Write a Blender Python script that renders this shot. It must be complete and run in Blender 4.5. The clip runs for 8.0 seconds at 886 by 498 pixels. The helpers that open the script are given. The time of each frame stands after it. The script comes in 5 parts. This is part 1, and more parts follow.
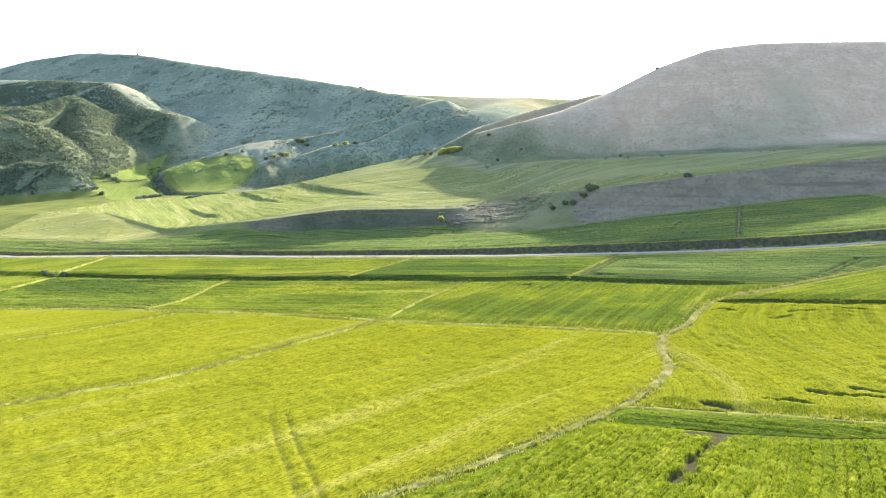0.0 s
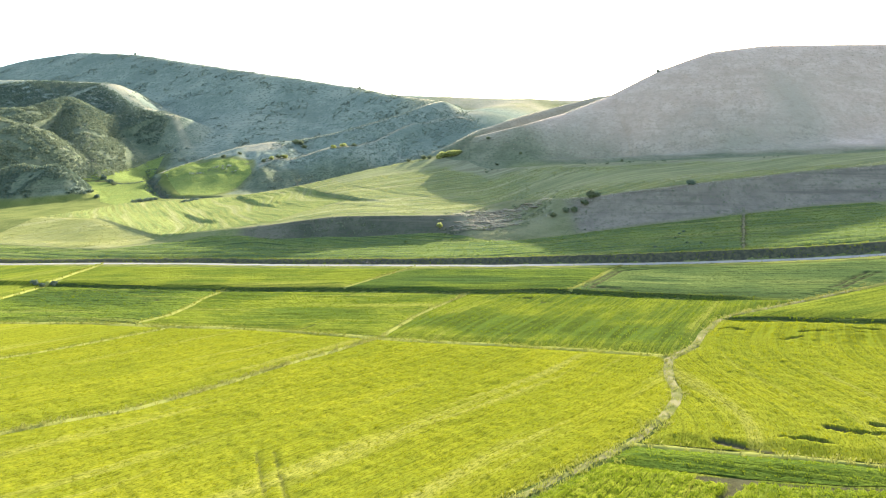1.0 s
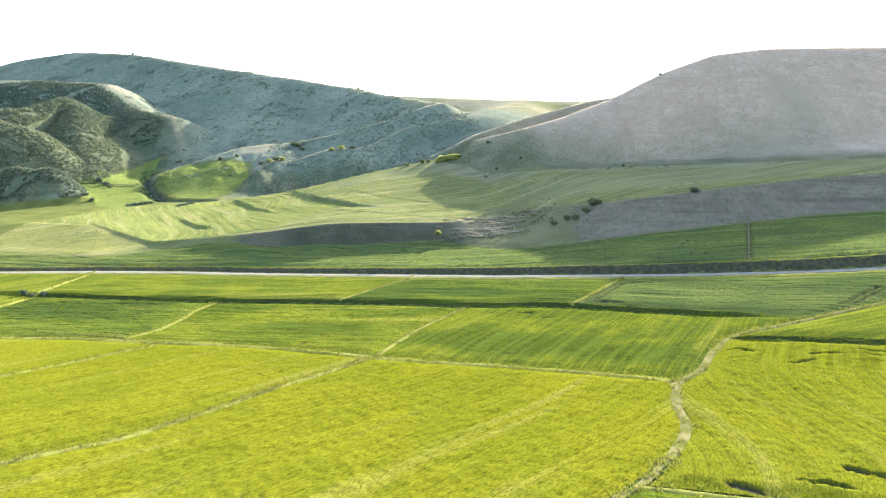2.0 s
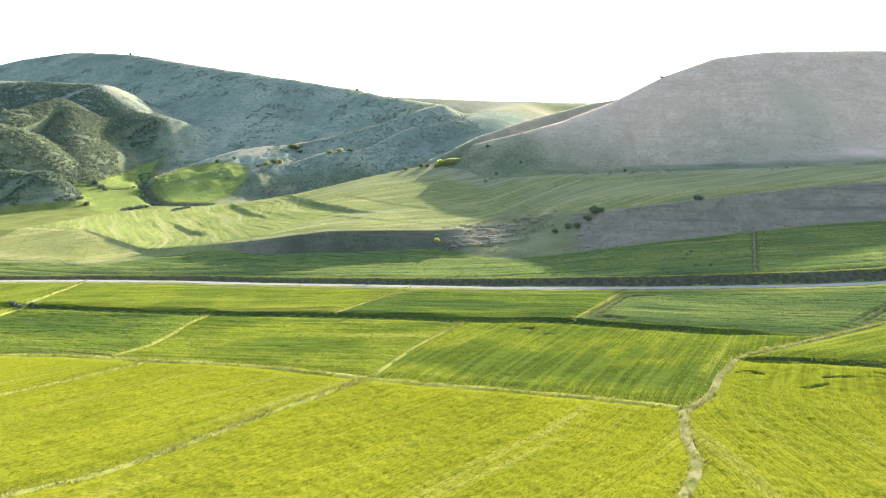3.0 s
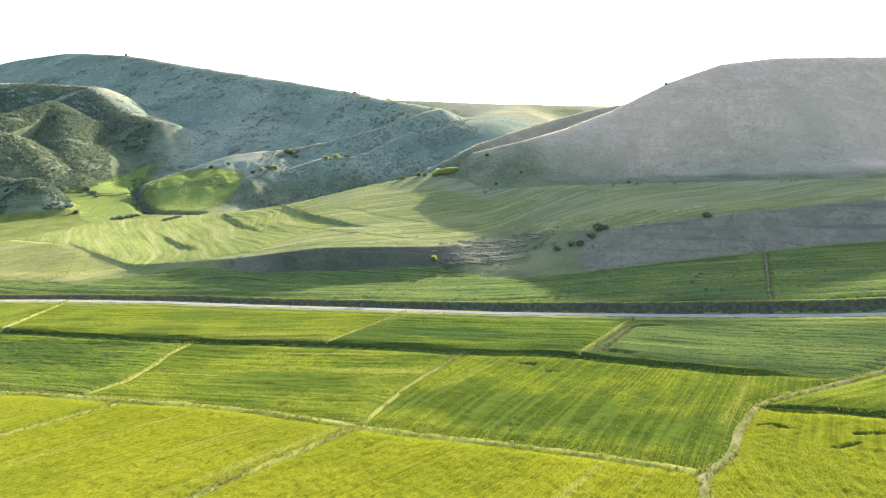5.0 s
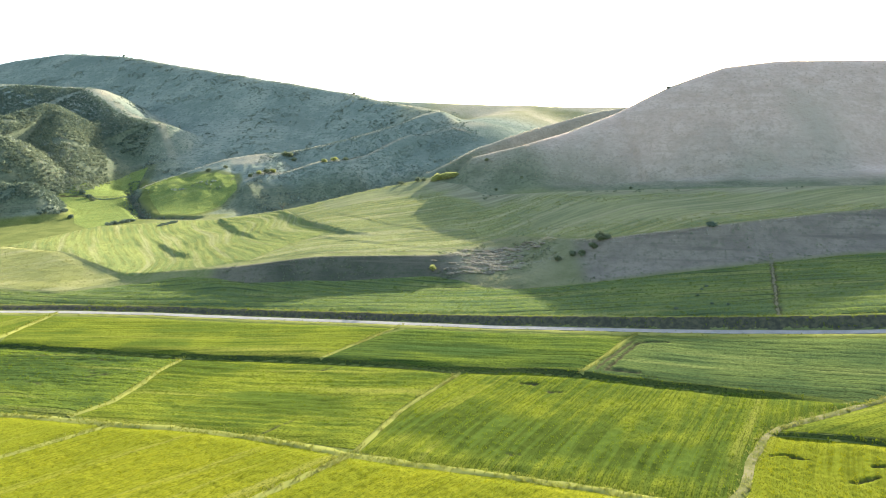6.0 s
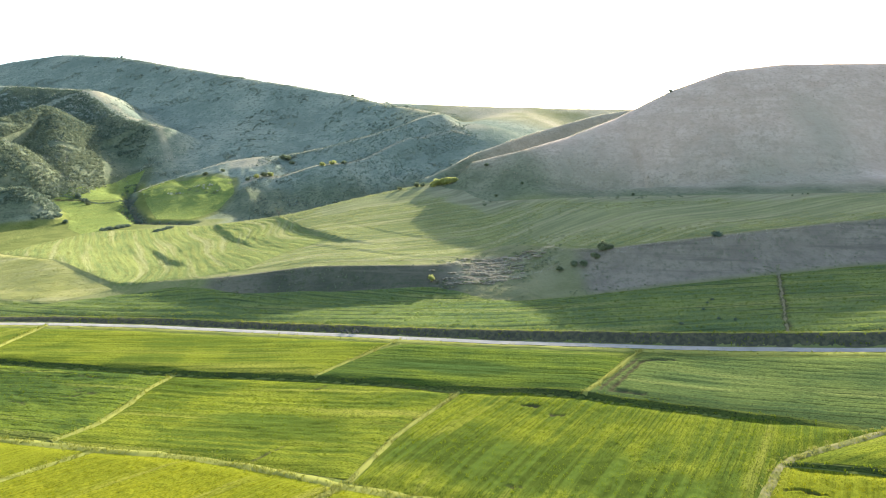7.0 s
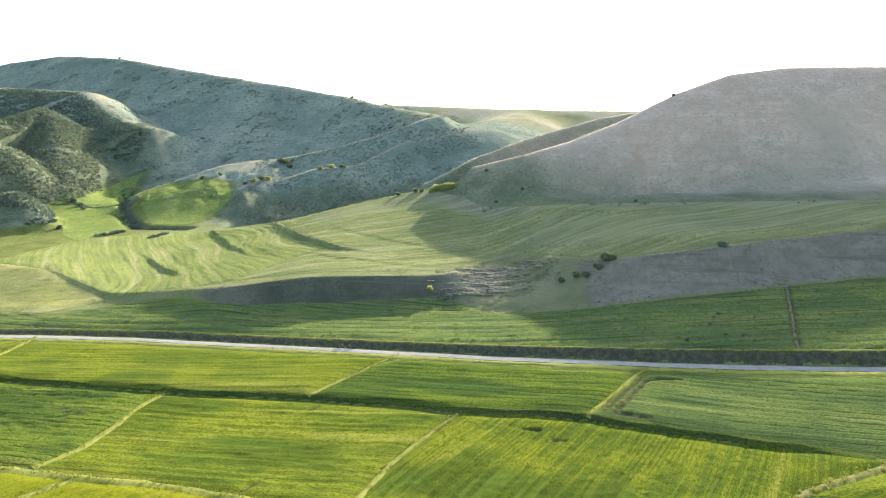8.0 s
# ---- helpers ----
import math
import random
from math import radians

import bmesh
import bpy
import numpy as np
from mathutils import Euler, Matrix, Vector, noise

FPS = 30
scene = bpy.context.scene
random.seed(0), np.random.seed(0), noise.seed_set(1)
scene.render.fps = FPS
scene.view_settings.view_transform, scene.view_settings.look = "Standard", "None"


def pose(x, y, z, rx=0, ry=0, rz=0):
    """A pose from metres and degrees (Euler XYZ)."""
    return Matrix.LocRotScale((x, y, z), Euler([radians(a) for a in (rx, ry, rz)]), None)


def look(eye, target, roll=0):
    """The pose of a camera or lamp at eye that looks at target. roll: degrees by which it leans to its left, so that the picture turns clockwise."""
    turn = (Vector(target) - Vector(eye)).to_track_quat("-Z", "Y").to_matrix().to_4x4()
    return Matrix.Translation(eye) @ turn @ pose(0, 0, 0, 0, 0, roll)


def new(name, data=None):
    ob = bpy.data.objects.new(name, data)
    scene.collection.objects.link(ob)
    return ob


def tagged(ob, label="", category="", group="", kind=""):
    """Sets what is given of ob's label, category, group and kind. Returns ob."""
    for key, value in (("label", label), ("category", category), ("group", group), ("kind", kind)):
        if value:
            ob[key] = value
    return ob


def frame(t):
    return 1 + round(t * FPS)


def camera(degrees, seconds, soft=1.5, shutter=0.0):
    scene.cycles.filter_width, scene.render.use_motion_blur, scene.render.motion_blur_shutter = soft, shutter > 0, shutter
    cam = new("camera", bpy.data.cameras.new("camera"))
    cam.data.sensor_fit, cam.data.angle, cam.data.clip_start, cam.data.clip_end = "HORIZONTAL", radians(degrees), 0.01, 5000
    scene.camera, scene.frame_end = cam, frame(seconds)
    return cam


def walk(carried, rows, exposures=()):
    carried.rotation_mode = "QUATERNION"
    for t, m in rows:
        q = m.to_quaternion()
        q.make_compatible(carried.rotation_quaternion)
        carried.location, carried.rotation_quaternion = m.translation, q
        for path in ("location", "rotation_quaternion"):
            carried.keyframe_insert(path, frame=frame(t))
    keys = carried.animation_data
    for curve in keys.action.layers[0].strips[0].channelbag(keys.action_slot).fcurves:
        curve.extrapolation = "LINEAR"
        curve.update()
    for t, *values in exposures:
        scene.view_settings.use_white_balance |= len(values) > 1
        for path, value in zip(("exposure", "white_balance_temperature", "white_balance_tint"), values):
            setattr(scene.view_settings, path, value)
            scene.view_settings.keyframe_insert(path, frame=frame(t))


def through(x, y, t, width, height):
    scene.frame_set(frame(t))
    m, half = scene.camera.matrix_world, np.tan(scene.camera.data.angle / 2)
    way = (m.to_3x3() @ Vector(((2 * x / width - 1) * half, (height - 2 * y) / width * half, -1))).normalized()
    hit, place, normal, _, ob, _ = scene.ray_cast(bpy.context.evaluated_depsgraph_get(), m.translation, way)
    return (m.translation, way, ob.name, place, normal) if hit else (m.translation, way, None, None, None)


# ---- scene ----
cam = camera(72, 8.0, soft=1.1)
# seconds, eye x y z in metres, yaw, pitch, roll in degrees
PATH = [
    (0.0, -14.09, -7.427, 24.769, 0.249, -7.588, 0.192),
    (1.0, -13.91, -3.615, 27.097, 0.173, -7.687, 0.108),
    (2.0, -13.697, 0.288, 29.429, 0.111, -7.775, 0.04),
    (3.0, -13.451, 4.283, 31.764, 0.064, -7.854, -0.012),
    (4.0, -13.172, 8.37, 34.103, 0.031, -7.923, -0.048),
    (5.0, -12.86, 12.548, 36.445, 0.013, -7.982, -0.067),
    (6.0, -12.515, 16.817, 38.791, 0.009, -8.032, -0.07),
    (7.0, -12.137, 21.178, 41.14, 0.019, -8.071, -0.057),
    (8.0, -11.725, 25.631, 43.492, 0.043, -8.1, -0.028),
]
walk(cam, [(t, Matrix.Translation((x, y, z)) @ pose(0, 0, 0, 0, 0, yaw) @ pose(0, 0, 0, 90 + pitch) @ pose(0, 0, 0, 0, 0, -roll)) for t, x, y, z, yaw, pitch, roll in PATH],
     exposures=((0.0, 2.18), (4.0, 2.06), (8.0, 1.9)))

# ---- sky, sun, exposure ----
SUN_AZ, SUN_EL = radians(28), radians(22.6)
world = bpy.data.worlds.new("sky")
scene.world = world
world.use_nodes = True
wn, wl = world.node_tree.nodes, world.node_tree.links
wn.clear()
sky = wn.new("ShaderNodeTexSky")
sky.sky_type = "NISHITA"
sky.sun_disc = False
sky.sun_elevation, sky.sun_rotation = SUN_EL, SUN_AZ
sky.air_density, sky.dust_density, sky.ozone_density = 1.0, 2.0, 1.0
bg = wn.new("ShaderNodeBackground")
bg.inputs["Strength"].default_value = 0.15
out = wn.new("ShaderNodeOutputWorld")
wl.new(sky.outputs[0], bg.inputs[0])
wl.new(bg.outputs[0], out.inputs[0])

sun_data = bpy.data.lights.new("sun", "SUN")
sun_data.energy, sun_data.angle, sun_data.color = 5.0, radians(0.6), (1.0, 0.93, 0.80)
sun = new("sun", sun_data)
to_sun = Vector((math.sin(SUN_AZ) * math.cos(SUN_EL), math.cos(SUN_AZ) * math.cos(SUN_EL), math.sin(SUN_EL)))
sun.matrix_world = look(to_sun * 900, (0, 0, 0))

# ---- the lie of the land ----
def lattice(ix, iy, seed):
    n = (ix.astype(np.int64) * 374761393 + iy.astype(np.int64) * 668265263 + seed * 974711) & 0x7FFFFFFF
    n = ((n ^ (n >> 13)) * 1274126177) & 0x7FFFFFFF
    return ((n ^ (n >> 16)) & 0xFFFF) / 32767.5 - 1.0


def wave(x, y, seed=0):
    ix, iy = np.floor(x), np.floor(y)
    fx, fy = x - ix, y - iy
    fx, fy = fx * fx * (3 - 2 * fx), fy * fy * (3 - 2 * fy)
    a, b = lattice(ix, iy, seed), lattice(ix + 1, iy, seed)
    c, d = lattice(ix, iy + 1, seed), lattice(ix + 1, iy + 1, seed)
    return (a + (b - a) * fx) * (1 - fy) + (c + (d - c) * fx) * fy


def fractal(x, y, size, octaves=4, seed=0):
    total, amp = np.zeros(np.shape(x)), 1.0
    for i in range(octaves):
        total += amp * wave(x / size + 17.3 * i, y / size - 9.1 * i, seed + i)
        size, amp = size * 0.5, amp * 0.5
    return total


def step(a, b, v):
    u = np.clip((v - a) / (b - a), 0, 1)
    return u * u * (3 - 2 * u)


def smax(a, b, k):
    h = np.clip(0.5 + 0.5 * (a - b) / k, 0, 1)
    return b * (1 - h) + a * h + k * h * (1 - h)


def road_line(x):
    u = np.clip(x, -150, 100) / 100
    return 152.1 + u * (-32.15 + u * (-0.53 + u * 4.50)) - 0.2 * (x - u * 100)


def valley(x, y):
    u, v = np.clip(x, -230, 150) / 100, (np.clip(y, 25, 215) - 100) / 100
    return -0.81 + 6.13 * u + 0.94 * v + 2.9 * u * u + 4.12 * u * v + 7.04 * v * v


STATION = (-420, -260, -145, -115, -75, -50, -15, -7, 1, 11, 30, 60, 95, 200, 400)
TOE_Y = (300, 240, 206, 199, 181, 186, 186, 185, 179, 177, 174, 174, 173, 157, 147)
TOE_Z = (3, 1, 1.0, 0.8, 0.6, 2.4, 3.2, 3.7, 4.2, 5.2, 8.2, 11.8, 15.8, 24, 34)
BROW_Y = (325, 275, 229, 209, 198.5, 198.0, 199.3, 201, 216, 214, 185, 184, 184, 178, 172)
BROW_Z = (5, 4, 7.6, 3.2, 7.6, 10.9, 10.8, 11.1, 13.4, 15.4, 17.5, 21.5, 25.5, 34, 40)
CREST_Y = (360, 330, 312, 300, 281, 287, 293, 288, 283, 277, 266, 262, 258, 252, 260)
CREST_Z = (9, 8.5, 10.6, 13, 19.5, 26, 33, 32.4, 31.9, 31.3, 30, 31, 33, 42, 50)


MARKS = np.arange(-600.0, 601.0, 1.0)


def eased(values, reach=4):
    """A line through the stations with its corners rounded off."""
    rough = np.interp(MARKS, STATION, values)
    kernel = np.exp(-0.5 * (np.arange(-3 * reach, 3 * reach + 1) / reach) ** 2)
    return np.convolve(np.pad(rough, 3 * reach, "edge"), kernel / kernel.sum(), "valid")


LINES = {key: eased(v) for key, v in (("toe_y", TOE_Y), ("toe_z", TOE_Z), ("brow_y", BROW_Y), ("brow_z", BROW_Z), ("crest_y", CREST_Y), ("crest_z", CREST_Z))}


def along(key, x):
    return np.interp(x, MARKS, LINES[key])


def ridge(x, y, line, slope, round_off):
    best_d, best_z = np.full(x.shape, 1e9), np.zeros(x.shape)
    for (ax, ay, az), (bx, by, bz) in zip(line, line[1:]):
        dx, dy = bx - ax, by - ay
        s = np.clip(((x - ax) * dx + (y - ay) * dy) / (dx * dx + dy * dy), 0, 1)
        d = np.hypot(x - ax - s * dx, y - ay - s * dy)
        near = d < best_d
        best_d = np.where(near, d, best_d)
        best_z = np.where(near, az + s * (bz - az), best_z)
    return best_z - slope * (np.sqrt(best_d ** 2 + round_off ** 2) - round_off), best_d


RIDGES = {
    "steep_hill": (1.15, 12, 5, ((-7, 295.5, 33.5), (1, 293.5, 41.5), (24, 292, 46.9), (45, 299, 52.9), (66, 303.5, 60.9), (80, 304, 67.8), (92, 304.5, 73.8), (116, 306, 82.3), (140, 305, 85), (173, 302, 85), (206, 304, 85.5), (330, 330, 92))),
    "shoulder": (1.3, 2.5, 3, ((-20, 300, 34), (-8, 311, 39.6), (5.6, 318, 46.4), (19.8, 328, 51.3), (39.1, 345, 57.7), (72.4, 362, 66.7), (89.7, 368, 69.8), (134, 380, 76.5))),
    "plateau": (0.6, 40, 6, ((8, 466, 69), (40, 530, 80), (62, 600, 90), (62, 900, 90))),
    "far_edge": (0.45, 14, 6, ((-260, 680, 100), (-160, 620, 99), (-79, 602, 96.5), (64, 600, 91), (164, 605, 90.5), (350, 640, 92))),
    "long_hill": (0.75, 12, 6, ((-16.2, 490, 77.8), (-50, 530, 86.2), (-81, 560, 94.6), (-96, 595, 101.3), (-150, 622, 112.5), (-220, 663, 127.1), (-301, 716, 144.2), (-391, 765, 163.2), (-480, 803, 172.5), (-564, 830, 168), (-625, 850, 160), (-850, 900, 150))),
    "middle_spur": (0.75, 7, 2, ((-200, 400, 22.9), (-192, 405, 26.5), (-168, 415, 36), (-153, 425, 40.8), (-136, 432, 43.7), (-119, 436, 45.6), (-97, 441, 50.1), (-64, 447, 58.9), (-44, 450, 65.5), (-25, 454, 72.6), (-16, 458, 74.8))),
    "dark_spur": (0.8, 5, 2, ((-131, 388, 19), (-126, 396, 25.7), (-109, 398, 33.2), (-89, 398, 39.3), (-71, 397.5, 40.6), (-60, 405, 44), (-49, 413, 50.3), (-35, 424, 57), (-21, 430, 57.5), (-6, 436, 59.2))),
    "pale_knob": (0.36, 4, 2, ((-152, 429, 41.5), (-140, 432, 43.4), (-127, 434, 44.6))),
    "mound": (0.32, 10, 2, ((-182, 384, 18.6), (-160, 384, 22), (-138, 379, 20.2))),
    "gully_rib": (0.8, 3, 2, ((-6, 436, 59.2), (5, 425, 52.7), (12, 415, 47.9))),
    "upper_spur": (0.54, 17, 4, ((-476, 640, 116), (-382, 600, 109), (-325, 582, 104.5), (-277, 540, 79), (-239, 514, 69.5), (-219, 488, 43))),
    "scrub_spur": (0.52, 9, 4, ((-470, 470, 66), (-380, 470, 70), (-332, 472, 72), (-322, 506, 84), (-306, 496, 76), (-284, 462, 57), (-266, 434, 42), (-252, 412, 28))),
    "fore_spur": (0.58, 7, 3, ((-420, 420, 68), (-318, 417, 61), (-302, 414, 56), (-288, 411, 54), (-266, 404, 39), (-258, 400, 26))),
    "knoll": (0.8, 5, 3, ((-360, 355, 34), (-263, 340, 25), (-251, 340, 28.5), (-238, 336, 26.5), (-227, 334, 28), (-218, 331, 21), (-210, 329, 14))),
}


# banks between the terraces: rise in metres, how far it fades, half width, line (the high side lies to the left of its course)
DYKE_A = ((-160, 161), (-118, 156), (-95, 151.5), (-70, 145.5), (-49, 141), (-38, 138.5), (-20.5, 133.5), (-9.5, 129.5), (4.5, 126.5), (12.5, 123.4), (24, 117), (38, 110), (48, 105))
DYKE_B = ((-135, 121), (-107, 118), (-85, 116), (-67, 111.6), (-52, 108.5), (-40, 104.5), (-26, 98.2), (-16, 94.2), (-4, 90), (8, 85.2), (17.3, 80.3))
DYKE_Q = ((4, 52), (11.4, 49.5), (18.3, 47), (25, 44.2), (40, 38))
DYKE_R = ((33, 97.5), (42.7, 94.2), (56, 88), (75, 80))
BANKS = (
    (0.9, 14, 0.6, DYKE_A),
    (0.15, 8, 0.6, DYKE_B),
    (0.15, 6, 0.5, DYKE_Q),
    (0.6, 12, 0.6, DYKE_R),
    (1.3, 14, 0.6, ((-92, 291), (-82, 279), (-65, 249), (-47, 228.5), (-30, 220))),
    (0.9, 9, 0.6, ((-127, 317), (-99, 267), (-76, 229))),
    (1.0, 8, 0.6, ((-131, 262), (-109, 235), (-94, 218))),
    (0.3, 8, 0.5, ((-150, 231), (-132, 218), (-114, 205))),
    (0.22, 4, 0.4, ((-140, 300), (-120, 262), (-100, 232), (-86, 214))),
    (0.22, 4, 0.4, ((-112, 302), (-92, 262), (-70, 232), (-56, 216))),
    (0.25, 4, 0.4, ((-150, 280), (-128, 248), (-108, 222))),
    (0.22, 4, 0.4, ((-60, 262), (-38, 240), (-14, 226), (10, 222))),
    (0.25, 4, 0.4, ((-70, 240), (-45, 218), (-20, 209), (0, 208))),
    (0.6, 8, 0.6, ((-165, 203), (-142, 198), (-128, 195), (-118, 196))),
)
BROOK = ((-226, 440), (-214, 408), (-205, 392), (-197, 383), (-192, 366), (-176, 344), (-166, 331), (-140, 327))


def beside(x, y, line):
    """Distance to a line, the share of its length at the nearest point, and the side (1: left of its course)."""
    best, share, side = np.full(x.shape, 1e9), np.zeros(x.shape), np.ones(x.shape)
    lengths = [math.dist(a, b) for a, b in zip(line, line[1:])]
    total, gone = sum(lengths), 0.0
    for (ax, ay), (bx, by), length in zip(line, line[1:], lengths):
        dx, dy = bx - ax, by - ay
        s = np.clip(((x - ax) * dx + (y - ay) * dy) / length ** 2, 0, 1)
        d = np.hypot(x - ax - s * dx, y - ay - s * dy)
        near = d < best
        best = np.where(near, d, best)
        share = np.where(near, (gone + s * length) / total, share)
        side = np.where(near, np.where(dx * (y - ay) - dy * (x - ax) >= 0, 1.0, -1.0), side)
        gone += length
    return best, share, side


def land(x, y):
    """Height of the bare ground, and how much of it is hillside (0 to 1)."""
    road = road_line(x)
    ty, tz = along("toe_y", x), along("toe_z", x)
    by, bz = along("brow_y", x), along("brow_z", x)
    cy, cz = along("crest_y", x), along("crest_z", x)
    cut = np.interp(x, (-200, -60, 60, 200), (0.6, 0.9, 1.9, 2.2))
    z0 = valley(x, road) + 0.05
    base = np.where(y < road, valley(x, y), z0)
    base = base + cut * step(road + 2.0, road + 4.6, y)
    apron = np.clip((y - road - 4.2) / np.maximum(ty - road - 4.2, 1), 0, 1)
    base = base + (tz - z0 - cut) * apron
    wob = 1.6 * wave(x / 9, y / 30, 5)
    gentle = step(14, 21, by - ty)
    climb = np.clip((y - ty) / (by + wob * 0.3 - ty), 0, 1)
    rise = (1 - gentle) * (0.3 * climb + 0.7 * climb ** 1.8) + gentle * np.clip((y - ty) / (by - ty), 0, 1)
    base = np.where(y > ty, tz + (bz - tz) * rise, base)
    breach = np.exp(-((x - 5) / 10) ** 2) * step(-2, 3, y - ty) * (1 - step(-2, 3, y - by))
    base = base - breach * (np.abs(fractal(x / 2 + y / 3, y, 3.2, 3, 61)) * 0.8 - 0.2)
    u = np.clip((y - by) / (cy - by), 0, 1)
    base = np.where(y > by, np.maximum(base, bz + (cz - bz) * u ** 1.3), base)
    gully = 10.5 + 0.11 * (np.minimum(y, 560) - 330) + 0.02 * (np.clip(x, -400, 60) + 180)
    gully = gully - 9.0 * step(-126, -104, x) * (1 - step(-20, 5, x)) * (1 - step(395, 420, y))
    base = np.where(y > cy, smax(cz - 0.75 * (y - cy), gully, 3), base)
    z = base
    smooth = np.ones(x.shape)
    for slope, r, k, line in RIDGES.values():
        body, off = ridge(x, y, line, slope, r)
        smooth = np.where(body > z - 3, np.minimum(smooth, 0.12 + 0.88 * step(3, 16, off)), smooth)
        z = smax(z, body, k)
    hill = step(1.5, 7.0, z - base)
    for rise, reach, half, line in BANKS:
        d, share, side = beside(x + 0.7 * wave(x / 6, y / 6, 51), y + 0.7 * wave(x / 6, y / 6, 52), line)
        taper = 0.06 if line[0][1] < 170 or line[-1][1] < 120 else 0.32
        ends = step(0, taper, share) * step(0, taper, 1 - share)
        z = z + rise * 0.5 * side * step(0, half, d) * np.exp(-d / reach) * ends
    d, share, side = beside(x, y, BROOK)
    z = z - 3.0 * (1 - step(1.0, 5.5, d + 0.8 * wave(x / 5, y / 5, 31))) * step(0, 0.05, share)
    calm = 1 - 0.85 * step(395, 450, y) * step(-60, -20, x + 0.5 * (y - 470))
    calm = calm * (1 - 0.75 * step(-30, 0, x) * step(200, 230, y))
    calm = calm * (1 - 0.5 * step(460, 540, y)) * (1 - 0.6 * (1 - step(-230, -190, x)) * (1 - step(520, 560, y))) * smooth
    z = z + hill * calm * (fractal(x, y, 45, 5, 3) * 1.0 - np.abs(fractal(x + 0.4 * y, y * 0.5, 17, 4, 9)) * 2.1 + 0.6)
    z = z + (1 - hill) * fractal(x, y, 22, 3, 21) * 0.10
    return z, hill

# ---- materials ----
def material(name):
    m = bpy.data.materials.new(name)
    m.use_nodes = True
    nodes, links = m.node_tree.nodes, m.node_tree.links
    p = nodes["Principled BSDF"]
    p.inputs["Roughness"].default_value = 0.9
    p.inputs["Specular IOR Level"].default_value = 0.0
    return m, nodes, links, p


def grain(nodes, links, coords, scale, detail=4.0, stretch=None, rough=0.55):
    """A noise value over the given coordinates."""
    if stretch:
        mp = nodes.new("ShaderNodeMapping")
        mp.inputs["Scale"].default_value = stretch
        links.new(coords, mp.inputs[0])
        coords = mp.outputs[0]
    t = nodes.new("ShaderNodeTexNoise")
    t.inputs["Scale"].default_value, t.inputs["Detail"].default_value, t.inputs["Roughness"].default_value = scale, detail, rough
    links.new(coords, t.inputs["Vector"])
    return t.outputs["Fac"]


def ramp(nodes, links, value, lo, hi):
    r = nodes.new("ShaderNodeMapRange")
    r.inputs[1].default_value, r.inputs[2].default_value = lo, hi
    r.interpolation_type = "SMOOTHSTEP"
    links.new(value, r.inputs[0])
    return r.outputs[0]


def blend(nodes, links, fac, a, b):
    mx = nodes.new("ShaderNodeMix")
    mx.data_type = "RGBA"
    for slot, v in ((0, fac), (6, a), (7, b)):
        if isinstance(v, tuple):
            mx.inputs[slot].default_value = (*v, 1)
        elif isinstance(v, float):
            mx.inputs[slot].default_value = v
        else:
            links.new(v, mx.inputs[slot])
    return mx.outputs[2]


def attribute(nodes, name):
    a = nodes.new("ShaderNodeAttribute")
    a.attribute_name = name
    return a.outputs["Fac"]


def bump(nodes, links, p, height, strength, distance):
    b = nodes.new("ShaderNodeBump")
    b.inputs["Strength"].default_value, b.inputs["Distance"].default_value = strength, distance
    links.new(height, b.inputs["Height"])
    links.new(b.outputs[0], p.inputs["Normal"])


